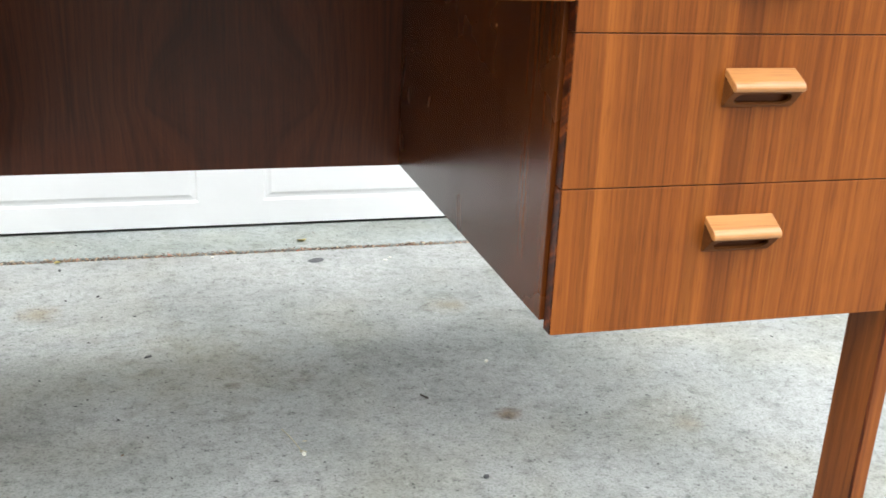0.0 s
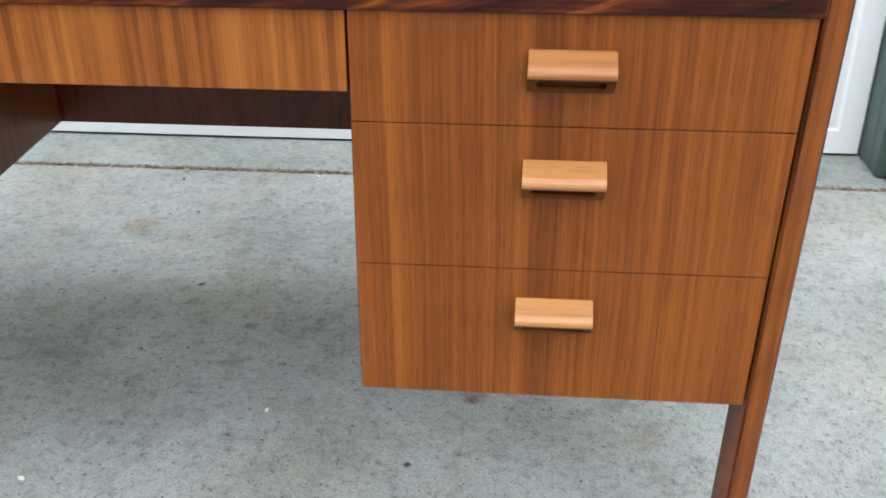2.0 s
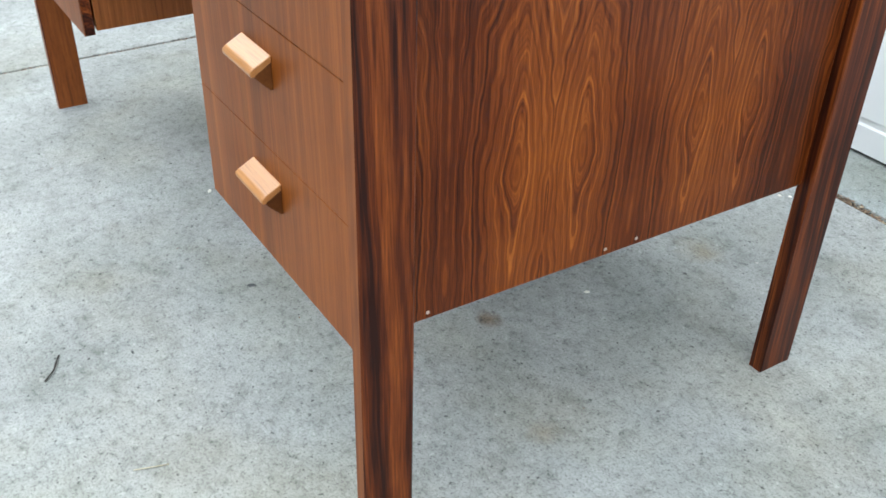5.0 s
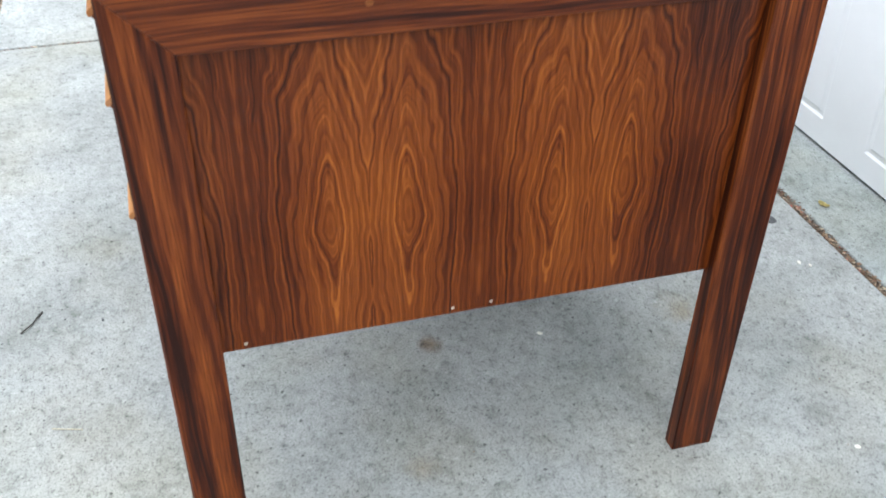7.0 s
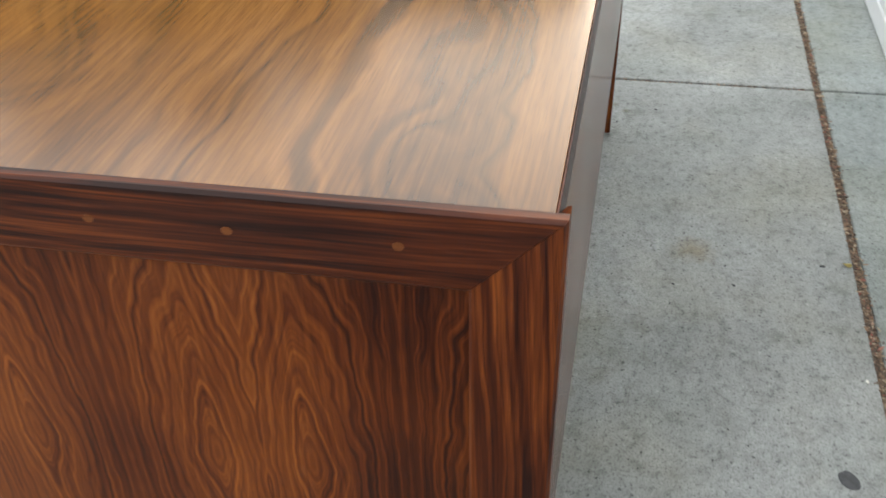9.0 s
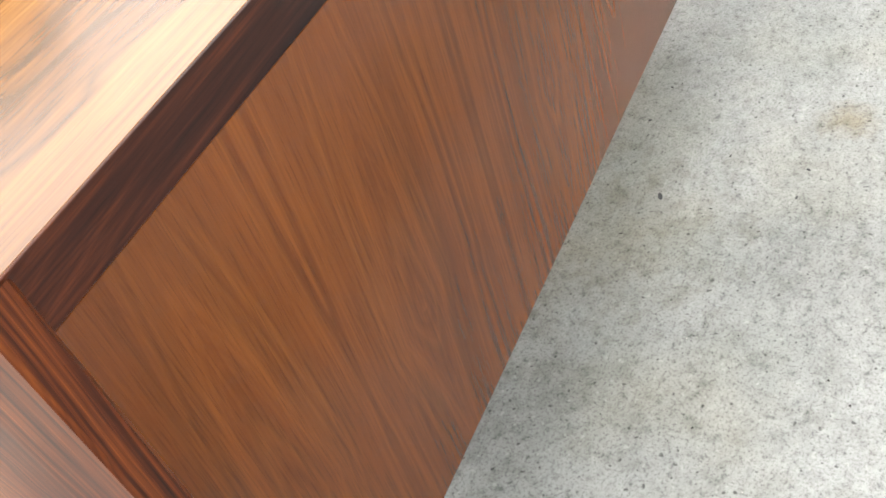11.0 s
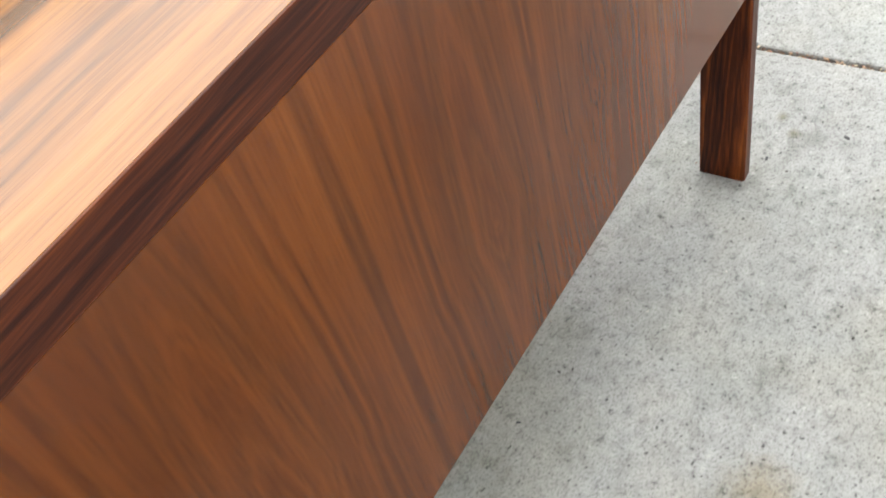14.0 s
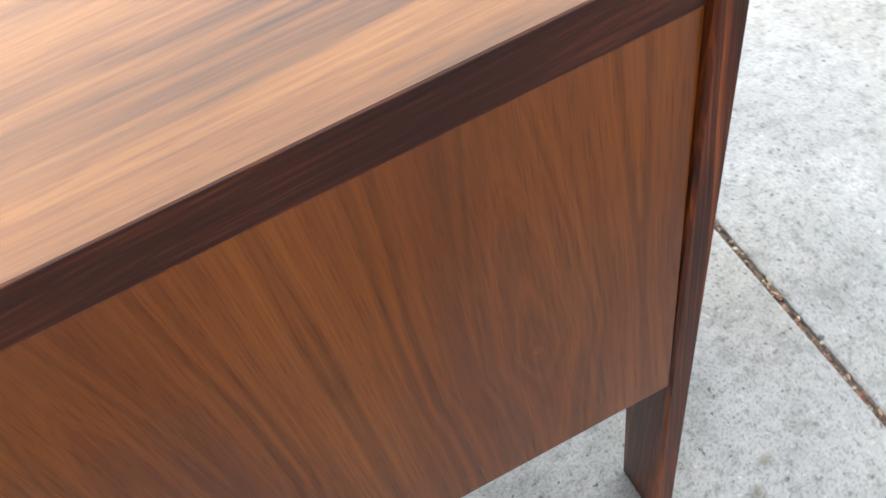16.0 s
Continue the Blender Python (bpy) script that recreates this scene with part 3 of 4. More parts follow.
part("joint_filling", box(JOINT_X - 0.01, JOINT_X + 0.01, -6, 1.62, -0.03, -0.009, 0), m_soil, drive, "brown dirt in the joint")

# sectional garage door with raised panels
door = thing("garage_door", (-1.9, DOOR_Y, 0), "white sectional garage door with raised panels", "garage door", kind="structure")
DOOR_X0, DOOR_X1, SECTION = -4.20, 0.490, 0.525
STILE, PANEL = 0.142, 0.470


def door_section(z0):
    """One leaf of the door: a flat face with a row of embossed panels."""
    bm = bmesh.new()
    z1, pz0, pz1 = z0 + SECTION - 0.004, z0 + 0.054, z0 + SECTION - 0.085
    xs = [DOOR_X0]
    x = -0.588 - 6 * (STILE + PANEL)
    while x < DOOR_X1:
        for e in (x, min(x + PANEL, DOOR_X1 - 0.05)):
            if DOOR_X0 + 0.03 < e < DOOR_X1 - 0.02:
                xs.append(e)
        x += STILE + PANEL
    xs.append(DOOR_X1)
    zs = [z0, pz0, pz1, z1]
    grid = [[bm.verts.new((x, DOOR_Y, z)) for z in zs] for x in xs]
    panels = []
    for i in range(len(xs) - 1):
        for j in range(3):
            f = bm.faces.new((grid[i][j], grid[i + 1][j], grid[i + 1][j + 1], grid[i][j + 1]))
            if j == 1 and abs(xs[i + 1] - xs[i]) > 0.3:
                panels.append(f)
    bmesh.ops.recalc_face_normals(bm, faces=bm.faces)
    bm.normal_update()
    if bm.faces[0].normal.y > 0:
        bmesh.ops.reverse_faces(bm, faces=bm.faces)
    for thick, depth in ((0.007, -0.0030), (0.009, 0.0004), (0.010, 0.0024), (0.006, 0.0)):
        bmesh.ops.inset_individual(bm, faces=panels, thickness=thick, depth=depth)
    edges = [e for e in bm.edges if len(e.link_faces) == 1]
    out = bmesh.ops.extrude_edge_only(bm, edges=edges)["geom"]
    bmesh.ops.translate(bm, verts=[v for v in out if isinstance(v, bmesh.types.BMVert)], vec=(0, 0.045, 0))
    return bm


for k in range(4):
    part("door_section", door_section(0.007 + k * SECTION), m_white, door)
part("bottom_seal", box(DOOR_X0, DOOR_X1, DOOR_Y + 0.006, DOOR_Y + 0.040, 0.0005, 0.008, 0.002), m_rubber, door, "black rubber seal")
solo("door_trim", join(box(DOOR_X1 + 0.004, 0.560, 1.215, 1.262, 0.004, 2.16, 0.004), box(DOOR_X1 + 0.004, DOOR_X1 + 0.030, 1.262, 1.42, 0.004, 2.16, 0.003), box(0.515, 0.535, 1.205, 1.2149, 0.004, 2.16, 0.003)), m_green, "dark green painted trim beside the garage door", "door trim", "structure")

# house walls: plain stucco over a painted concrete base
WALL_Y, WALL_X = 1.035, 0.566
solo("wall_base", box(WALL_X + 0.012, 6.0, WALL_Y + 0.012, 1.70, -0.1, 0.108, 0.004), m_base, "blue-grey painted concrete wall base", "wall base", "structure")
solo("wall_east", box(WALL_X, 6.0, WALL_Y, 1.70, 0.1085, 2.9, 0.006), m_stucco, "white stucco house wall beside the garage door", "wall", "structure")
# unseen walls over, beyond and behind the door, added for reflections and bounce
solo("wall_north", box(-7.0, WALL_X - 0.002, 1.43, 1.70, 2.13, 2.9, 0.004), m_stucco, "unseen white stucco wall added over the garage door", "wall", "structure")
solo("wall_west", box(-7.0, DOOR_X0 - 0.004, 1.20, 1.70, -0.1, 2.128, 0.004), m_stucco, "unseen white stucco wall added beyond the garage door", "wall", "structure")
solo("wall_back", box(-7.0, 6.0, 1.71, 1.8, -0.1, 2.9, 0), m_stucco, "plain wall closing the garage", "wall", "structure")

# ---- the desk ----
LEN, DEP, TOPZ, LOW = 1.468, 0.716, 0.730, 0.300
LEGW, THICK, LEG_BACK = 0.062, 0.022, 0.720
desk = thing("desk", (-LEN / 2, DEP / 2, 0), "rosewood and teak pedestal desk with pale wooden pulls on a driveway", "desk")


def desk_part(name, bm, mat, parent, label="", lean=0.014):
    """The ends of the desk lean in a little towards the feet, the far end more than the near one."""
    for v in bm.verts:
        down = (TOPZ - v.co.z) / TOPZ
        far = v.co.x < -LEN + 0.04
        v.co.x -= 0.0225 * down * (v.co.x + LEN / 2)
        v.co.y -= lean * down * v.co.y / DEP
        if far:
            v.co.x -= 0.022 * (1 - down)
    return part(name, bm, mat, parent, label)


def moulded(run, x_out, side, ends, deep=THICK):
    """A frame member with a flat face and a bevelled inner edge. run maps (across, along) to (y, z);
    ends: along-positions at the outer edge, the start of the bevel and the inner edge, at both ends."""
    flat, w = 0.060, LEGW
    face = [(0.0, 0.0025), (0.0025, 0.0), (flat, 0.0), (w, 0.0012), (w, deep), (0.0025, deep), (0.0, deep - 0.0025)]
    bm = bmesh.new()
    rows = []
    for end in (0, 1):
        row = []
        for across, depth in face:
            y, z = run(across, ends(across)[end])
            row.append(bm.verts.new((x_out - side * depth, y, z)))
        rows.append(row)
    n = len(face)
    for i in range(n):
        j = (i + 1) % n
        bm.faces.new((rows[0][i], rows[0][j], rows[1][j], rows[1][i]))
    bm.faces.new(rows[0][::-1])
    bm.faces.new(rows[1])
    bmesh.ops.recalc_face_normals(bm, faces=bm.faces)
    return bm


def end_frame(x_out, side):
    """One end of the desk: two legs and a rail, mitred, round a sunk panel. side: +1 where the outside faces +x."""
    for run in (lambda a, q: (a, q), lambda a, q: (LEG_BACK - a, q)):
        leg = desk_part("leg", moulded(run, x_out, side, lambda a: (0.0, TOPZ - a)), m_leg, desk)
        leg.data.materials.append(m_leg_front)
        for p in leg.data.polygons:
            if p.center.y < 0.08 - DEP / 2 and (p.normal.y < -0.9 or side * p.normal.x < -0.9):
                p.material_index = 1
    desk_part("rail", moulded(lambda a, q: (q, TOPZ - a), x_out, side, lambda a: (a + 0.0004, LEG_BACK - a - 0.0004), 0.0125), m_rail, desk)
    p0, p1 = sorted((x_out - side * 0.017, x_out - side * 0.0215))
    desk_part("end_panel", box(p0, p1, LEGW, LEG_BACK - LEGW, LOW + 0.006, 0.690, 0.0006), m_end, desk)


end_frame(0.0, 1)
for y in (0.235, 0.395, 0.495, 0.612):
    desk_part("peg", prism([(y + 0.0040 * math.cos(k * math.pi / 6), TOPZ - 0.030 + 0.0034 * math.sin(k * math.pi / 6)) for k in range(12)], 0, -0.004, 0.00025), m_peg, desk, "lighter round wooden peg")
for y in (0.088, 0.328, 0.375):
    desk_part("pin", prism([(y + 0.0022 * math.cos(k * math.pi / 4), LOW + 0.014 + 0.0022 * math.sin(k * math.pi / 4)) for k in range(8)], 0, -0.0185, -0.0164), m_pin, desk, "tiny bright pin")
end_frame(-LEN, -1)
XI0, XI1 = -LEN + THICK + 0.0005, -THICK - 0.0005
desk_part("desktop", box(-LEN + 0.0128, -0.0128, 0.0016, DEP - 0.0054, 0.693, 0.7268, 0.0004), m_top, desk)
desk_part("edge_band", box(XI0, XI1, -0.001, 0.0014, 0.6915, 0.727, 0.0007), m_edge, desk, "dark figured rosewood edge")
desk_part("edge_band", box(-LEN + 0.0128, -0.0128, DEP - 0.0052, DEP - 0.0032, 0.690, 0.727, 0.0006), m_edge_back, desk, "dark figured rosewood edge")
desk_part("back_panel", box(XI0, XI1, DEP - 0.0175, DEP - 0.0045, LOW - 0.005, 0.6895, 0.0008), m_back, desk, "glossy brown veneered back", 0.002)

# sheets added inside the back and top, coloured dark for the knee hole's shade
desk_part("inner_lining", box(XI0, XI1, DEP - 0.0235, DEP - 0.0180, LOW - 0.003, 0.6895, 0.0005), m_lining_shaded, desk, "brown veneer inside the knee hole with its shade painted in", 0.002)
desk_part("underside", box(XI0, XI1, 0.024, DEP - 0.024, 0.6905, 0.6925, 0.0003), m_lining_shaded, desk)


def slotted(xc, a, b, w, slot, thick):
    """A plate between the lines a and b (y, z), with a long round-ended slot through it."""
    bm = bmesh.new()
    a, b = Vector((0, *a)), Vector((0, *b))
    down, h = (b - a).normalized(), (b - a).length / 2
    mid, inward = (a + b) / 2, Vector((0, -down.z, down.y))
    if inward.y < 0:
        inward = -inward
    rim, hole = [], []
    steps = 9
    for s in (1, -1):
        for i in range(steps):
            t = math.pi * (i / (steps - 1) - 0.5)
            dx, dz = s * math.cos(t), s * math.sin(t)
            k = min((w - slot[0] + slot[1]) / max(abs(dx), 1e-6), h / max(abs(dz), 1e-6))
            c = s * (slot[0] - slot[1])
            hole.append((c + slot[1] * dx, slot[1] * dz))
            rim.append((c + k * dx, k * dz))
    def put(p, deep):
        return bm.verts.new(Vector((xc + p[0], 0, 0)) + mid + down * p[1] + inward * deep)
    loops = [[put(p, 0) for p in rim], [put(p, 0) for p in hole], [put(p, thick) for p in hole], [put(p, thick) for p in rim]]
    n = len(rim)
    for q in range(4):
        for i in range(n):
            bm.faces.new((loops[q][i], loops[q][(i + 1) % n], loops[(q + 1) % 4][(i + 1) % n], loops[(q + 1) % 4][i]))
    bmesh.ops.recalc_face_normals(bm, faces=bm.faces)
    return bm


def handle(xc, zc, parent, mat, label):
    """A hooded pull: a sloped roof, solid cheeks and a long hollow with round ends under it."""
    w, y0 = 0.0380, 0.0035
    roof = [(y0, zc + 0.015), (y0 - 0.019, zc + 0.0050), (y0 - 0.0228, zc + 0.0020), (y0 - 0.0240, zc - 0.0015), (y0 - 0.0225, zc - 0.0050), (y0 - 0.017, zc - 0.0050), (y0 - 0.003, zc + 0.006), (y0, zc + 0.006)]
    hood = prism(roof, 0, xc - w, xc + w, 0.0011)
    cheeks = []
    for s in (-1, 1):
        a, b = sorted((xc + s * w, xc + s * (w - 0.004)))
        cheeks.append(prism([(y0, zc + 0.008), (y0 - 0.0195, zc - 0.002), (y0 - 0.0190, zc - 0.006), (y0 - 0.0035, zc - 0.0215), (y0, zc - 0.0215)], 0, a, b, 0.0010))
    face = slotted(xc, (y0 - 0.0205, zc - 0.0045), (y0 - 0.0030, zc - 0.0222), w - 0.0003, (w - 0.007, 0.0085), 0.0030)
    sill = prism([(y0, zc - 0.0222), (y0 - 0.0030, zc - 0.0222), (y0 - 0.0045, zc - 0.0198), (y0, zc - 0.0175)], 0, xc - w, xc + w, 0.0008)
    pull = part("handle", skewed(hood), mat, parent, label)
    # body and hollow carry the shade of the hood in their colour
    part("handle_body", skewed(join(*cheeks, face, sill)), m_pull_shaded, parent, "teak underside of the pull with the hood's shade painted in")
    part("hollow", skewed(box(xc - w + 0.003, xc + w - 0.003, y0 - 0.0012, y0 - 0.0002, zc - 0.022, zc + 0.008, 0.0002)), m_hollow_shaded, parent, "hollow under the hood, coloured dark for its shade")
    return pull


def skewed(bm):
    for v in bm.verts:
        v.co.x -= 0.0225 * (v.co.x + LEN / 2) * (TOPZ - v.co.z) / TOPZ
    return bm


def pedestal(x0, x1, inner):
    """Carcass and three drawers between x0 and x1; inner: the x of the side that faces the knee hole."""
    t = 0.016
    step = -0.004 if inner == x0 else 0.004
    xa, xb = sorted((inner + step, inner + step + (t if inner == x0 else -t)))
    # the two sides differ in tone by how much light each one gets
    desk_part("side_panel", box(xa, xb, 0.0255, DEP - 0.0245, LOW, 0.6900, 0.0008), m_side_shaded if inner == x0 else m_side_lit, desk, "veneered pedestal side, coloured dark for its shade" if inner == x0 else "golden brown figured pedestal side, coloured lighter for the light on it")
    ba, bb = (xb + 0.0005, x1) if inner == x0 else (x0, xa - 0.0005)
    desk_part("bottom_panel", box(ba, bb, 0.0255, DEP - 0.0245, LOW + 0.003, LOW + 0.015, 0.0005), m_side_shaded, desk)
    for z0, z1 in ((0.5888, 0.6905), (0.4422, 0.5878), (0.2920, 0.4412)):
        front = desk_part("drawer_front", box(x0 + 0.0008, x1 - 0.0008, 0.0035, 0.0050, z0, z1, 0.0006), m_front, desk)
        desk_part("drawer_edge", box(x0, x1, 0.0052, 0.0225, z0, z1, 0.001), m_edge, front, "dark rosewood edging")
        browned = inner == x0 and z1 > 0.6
        handle((x0 + x1) / 2 - 0.003, z1 - 0.046, front, m_brown_pull if browned else m_pale, "browned hooded wooden pull" if browned else "pale hooded wooden pull")


pedestal(-0.420, -0.0238, -0.420)
desk_part("scuff", prism([(0.220 + 0.0032 * math.cos(k * math.pi / 4), 0.571 + 0.0020 * math.sin(k * math.pi / 4)) for k in range(8)], 0, -0.4243, -0.4238), m_pale, desk, "small pale scuff on the pedestal side")
pedestal(-LEN + 0.0238, -LEN + 0.420, -LEN + 0.420)
desk_part("apron", box(-LEN + 0.422, -0.422, 0.0045, 0.0225, 0.616, 0.6905, 0.001), m_apron, desk, "teak drawer rail over the knee hole")

# ---- the bed beside the drive: kerb blocks, gravel, sprinkler valves ----
BED_X0, BED_X1, BED_Y0, BED_Y1 = EDGE_X + 0.004, 1.9, -0.25, WALL_Y + 0.010
solo("planting_bed", box(BED_X0, BED_X1, BED_Y0, BED_Y1, -0.11, -0.012, 0), m_soil, "dark soil of the gravel bed", "soil", "structure")


def pebbles():
    """White gravel, one mesh of many small uneven stones."""
    rng = random.Random(4)
    verts, faces = [], []
    ico = bmesh.new()
    bmesh.ops.create_icosphere(ico, subdivisions=1, radius=1)
    base, tris = [v.co.copy() for v in ico.verts], [[v.index for v in f.verts] for f in ico.faces]
    ico.free()
    for _ in range(10500):
        x, y = rng.uniform(BED_X0 + 0.06, BED_X1 - 0.02), rng.uniform(BED_Y0 + 0.02, BED_Y1 - 0.015)
        if rng.random() < 0.35:
            x = rng.uniform(BED_X0 + 0.06, 1.15)
        if x < (0.62 if y < 0.27 else 0.80 if y < 0.53 else 0.66 + 0.25 * max(0.0, 0.75 - y)):
            continue
        r = rng.uniform(0.007, 0.0155)
        turn = Euler([rng.uniform(0, 6.3) for _ in range(3)]).to_matrix()
        size = Vector((r * rng.uniform(0.9, 1.5), r * rng.uniform(0.8, 1.1), r * rng.uniform(0.55, 0.85)))
        at, start = Vector((x, y, rng.uniform(-0.012, 0.012))), len(verts)
        for c in base:
            k = 1 + rng.uniform(-0.14, 0.14)
            verts.append(at + turn @ Vector((c.x * size.x * k, c.y * size.y * k, c.z * size.z * k)))
        faces += [[start + i for i in t] for t in tris]
    me = bpy.data.meshes.new("gravel")
    me.from_pydata(verts, [], faces)
    me.materials.append(m_pebble)
    for p in me.polygons:
        p.use_smooth = True
    return tagged(new("gravel", me), "white pebble gravel beside the driveway", "gravel", kind="stuff")


pebbles()


def kerb_block(x, y, z, turn, size, seed, mat=m_brick, looks="weathered purplish-red"):
    """A worn, chipped brick-red kerb block."""
    bm = bmesh.new()
    bmesh.ops.create_cube(bm, size=1)
    rng = random.Random(seed)
    for v in bm.verts:
        v.co = Vector((v.co.x * size[0], v.co.y * size[1], v.co.z * size[2])) * rng.uniform(0.86, 1.06)
    bmesh.ops.bevel(bm, geom=bm.edges[:], offset=0.007, segments=1, affect="EDGES", profile=0.5)
    bmesh.ops.triangulate(bm, faces=bm.faces[:])
    bmesh.ops.subdivide_edges(bm, edges=[e for e in bm.edges if e.calc_length() > 0.02], cuts=3, use_grid_fill=True)
    bmesh.ops.triangulate(bm, faces=bm.faces[:])
    for v in bm.verts:
        v.co += 0.0045 * noise.noise_vector(v.co * 30 + Vector((seed * 3.1, seed, 0))) + 0.002 * noise.noise_vector(v.co * 110)
    me = bpy.data.meshes.new("kerb_block")
    bm.to_mesh(me)
    bm.free()
    me.materials.append(mat)
    ob = new("kerb_block", me)
    ob.matrix_world = pose(x, y, z, *turn)
    return tagged(ob, looks + " kerb brick leaning at the gravel bed", "brick", "kerb bricks along the drive")


kerb_block(0.577, 1.000, 0.035, (-8, 0, 8), (0.050, 0.060, 0.125), 1, m_brick_rosy, "rosy chalk-stained")
kerb_block(0.612, 0.905, 0.036, (-18, 16, 28), (0.085, 0.085, 0.150), 2)
kerb_block(0.606, 0.735, 0.022, (26, 6, 4), (0.080, 0.175, 0.085), 3)
kerb_block(0.660, 0.615, 0.026, (14, 10, 36), (0.078, 0.165, 0.085), 4)
kerb_block(0.600, 0.432, 0.019, (2, 6, 4), (0.078, 0.190, 0.058), 5)
kerb_block(0.702, 0.385, 0.022, (0, 3, 7), (0.088, 0.200, 0.062), 6, m_brick_dark, "dark purplish-brown")


def tube(path, radius, sides=14):
    """A round tube along a list of points."""
    bm = bmesh.new()
    rings = []
    for i, p in enumerate(path):
        p = Vector(p)
        a, b = Vector(path[max(0, i - 1)]), Vector(path[min(len(path) - 1, i + 1)])
        q = (b - a).normalized().to_track_quat("Z", "Y")
        r = radius[i] if isinstance(radius, (list, tuple)) else radius
        rings.append([bm.verts.new(p + q @ Vector((r * math.cos(t), r * math.sin(t), 0))) for t in (6.28318 * k / sides for k in range(sides))])
    for low, high in zip(rings, rings[1:]):
        for k in range(sides):
            bm.faces.new((low[k], low[(k + 1) % sides], high[(k + 1) % sides], high[k])).smooth = True
    bm.faces.new(rings[0][::-1])
    bm.faces.new(rings[-1])
    return bm


def lathe(x, y, profile, sides=20):
    """A turned solid at (x, y); profile: (radius, height) from the bottom up."""
    bm = tube([(x, y, z) for _, z in profile], [r for r, _ in profile], sides)
    bm.normal_update()
    for e in bm.edges:
        e.smooth = e.calc_face_angle(0) < 0.5
    return bm


def valve(x, y):
    """An anti-siphon valve: two white risers, a blue body with a dome and a navy knob."""
    v = thing("sprinkler_valve", (x, y, 0), "faded blue sprinkler valve on two white pipes in gravel", "valve", "sprinkler valves")
    xb, yb = x + 0.030, y + 0.110
    part("riser", tube([(x, y, -0.02), (x, y, 0.085), (x, y, 0.1249)], 0.0150), m_pvc, v, "white plastic pipe")
    part("coupling", lathe(x, y, [(0.0185, 0.088), (0.0190, 0.120)]), m_pvc, v, "white plastic pipe coupling")
    part("riser", tube([(xb, yb, -0.02), (xb, yb, 0.1249)], 0.0150), m_pvc, v, "white plastic pipe")
    part("coupling", lathe(xb, yb, [(0.0185, 0.082), (0.0190, 0.115)]), m_pvc, v, "white plastic pipe coupling")
    part("outlet", lathe(x, y, [(0.0205, 0.1205), (0.0215, 0.122), (0.0215, 0.138), (0.0185, 0.1385), (0.0190, 0.150), (0.0255, 0.164), (0.0285, 0.1655)]), m_valve, v)
    part("dome", lathe(x, y, [(0.0300, 0.1657), (0.0350, 0.168), (0.0355, 0.180), (0.0335, 0.1815), (0.0265, 0.1818), (0.0275, 0.184), (0.0278, 0.192), (0.0255, 0.1955), (0.010, 0.197)], 28), m_valve, v, "round blue cap with a stepped rim")
    part("inlet", lathe(xb, yb, [(0.0205, 0.1155), (0.0225, 0.118), (0.0225, 0.130), (0.0260, 0.134), (0.0260, 0.150), (0.0205, 0.153), (0.0205, 0.158), (0.0300, 0.163), (0.0315, 0.165), (0.0315, 0.178), (0.0290, 0.1785), (0.0150, 0.172), (0.0110, 0.173), (0.0105, 0.1915)], 28), m_valve, v)
    for k in range(8):
        rib = box(0.0107, 0.0288, -0.0011, 0.0011, 0.1735, 0.1885, 0.0004, 1)
        for c in rib.verts:
            if c.co.x > 0.02 and c.co.z > 0.18:
                c.co.z -= 0.006
        bmesh.ops.rotate(rib, verts=rib.verts, cent=(0, 0, 0), matrix=Matrix.Rotation(k * math.pi / 4, 3, "Z"))
        bmesh.ops.translate(rib, verts=rib.verts, vec=(xb, yb, 0))
        part("rib", rib, m_valve, v)
    part("bridge", tube([(x, y + 0.012, 0.150), (x + 0.008, y + 0.035, 0.142), (x + 0.022, y + 0.075, 0.142), (xb, yb - 0.012, 0.143)], [0.0160, 0.0135, 0.0135, 0.0160]), m_valve, v)
    knob = lathe(xb, yb, [(0.010, 0.1917), (0.0215, 0.1935), (0.0265, 0.1965), (0.0268, 0.2035), (0.0235, 0.2075), (0.015, 0.2085), (0.013, 0.2072)], 24)
    for i, c in enumerate(knob.verts):
        if i % 4 < 1:
            c.co.x, c.co.y = xb + 0.92 * (c.co.x - xb), yb + 0.92 * (c.co.y - yb)
    part("knob", knob, m_cap, v, "scalloped navy plastic knob")
    return v


first_valve = valve(0.783, 0.715)
for dx, dy in ((0.089, 0.002), (0.180, 0.004), (0.270, 0.006), (0.360, 0.008)):
    copy_thing(first_valve, pose(0.783 + dx, 0.715 + dy, 0))

box_post = thing("cable_box", (0.742, 0.985, 0), "grey plastic cable box on a yellowed pipe", "junction box")
part("post", tube([(0.736, 0.992, -0.02), (0.720, 0.982, 0.134)], 0.0095), m_old_pvc, box_post, "yellowed plastic pipe")
part("housing", join(box(0.700, 0.738, 0.992, 0.997, 0.158, 0.234, 0.0015), box(0.700, 0.704, 0.962, 0.9918, 0.158, 0.234, 0.0015), box(0.734, 0.738, 0.962, 0.9918, 0.158, 0.234, 0.0015), box(0.7042, 0.7338, 0.962, 0.9918, 0.230, 0.234, 0.0015), box(0.7042, 0.7338, 0.962, 0.9918, 0.158, 0.162, 0.0015), box(0.712, 0.726, 0.964, 0.974, 0.2342, 0.240, 0.0015)), m_grey_box, box_post)
part("collar", lathe(0.719, 0.981, [(0.0125, 0.132), (0.0125, 0.150), (0.016, 0.1578)]), m_grey_box, box_post)
# near-black plate at the back of the slot stands for its dark depth
part("opening", box(0.7045, 0.7335, 0.986, 0.9915, 0.1625, 0.2295, 0.001), m_slot_dark, box_post, "near-black plate painting the dark inside of the open slot")
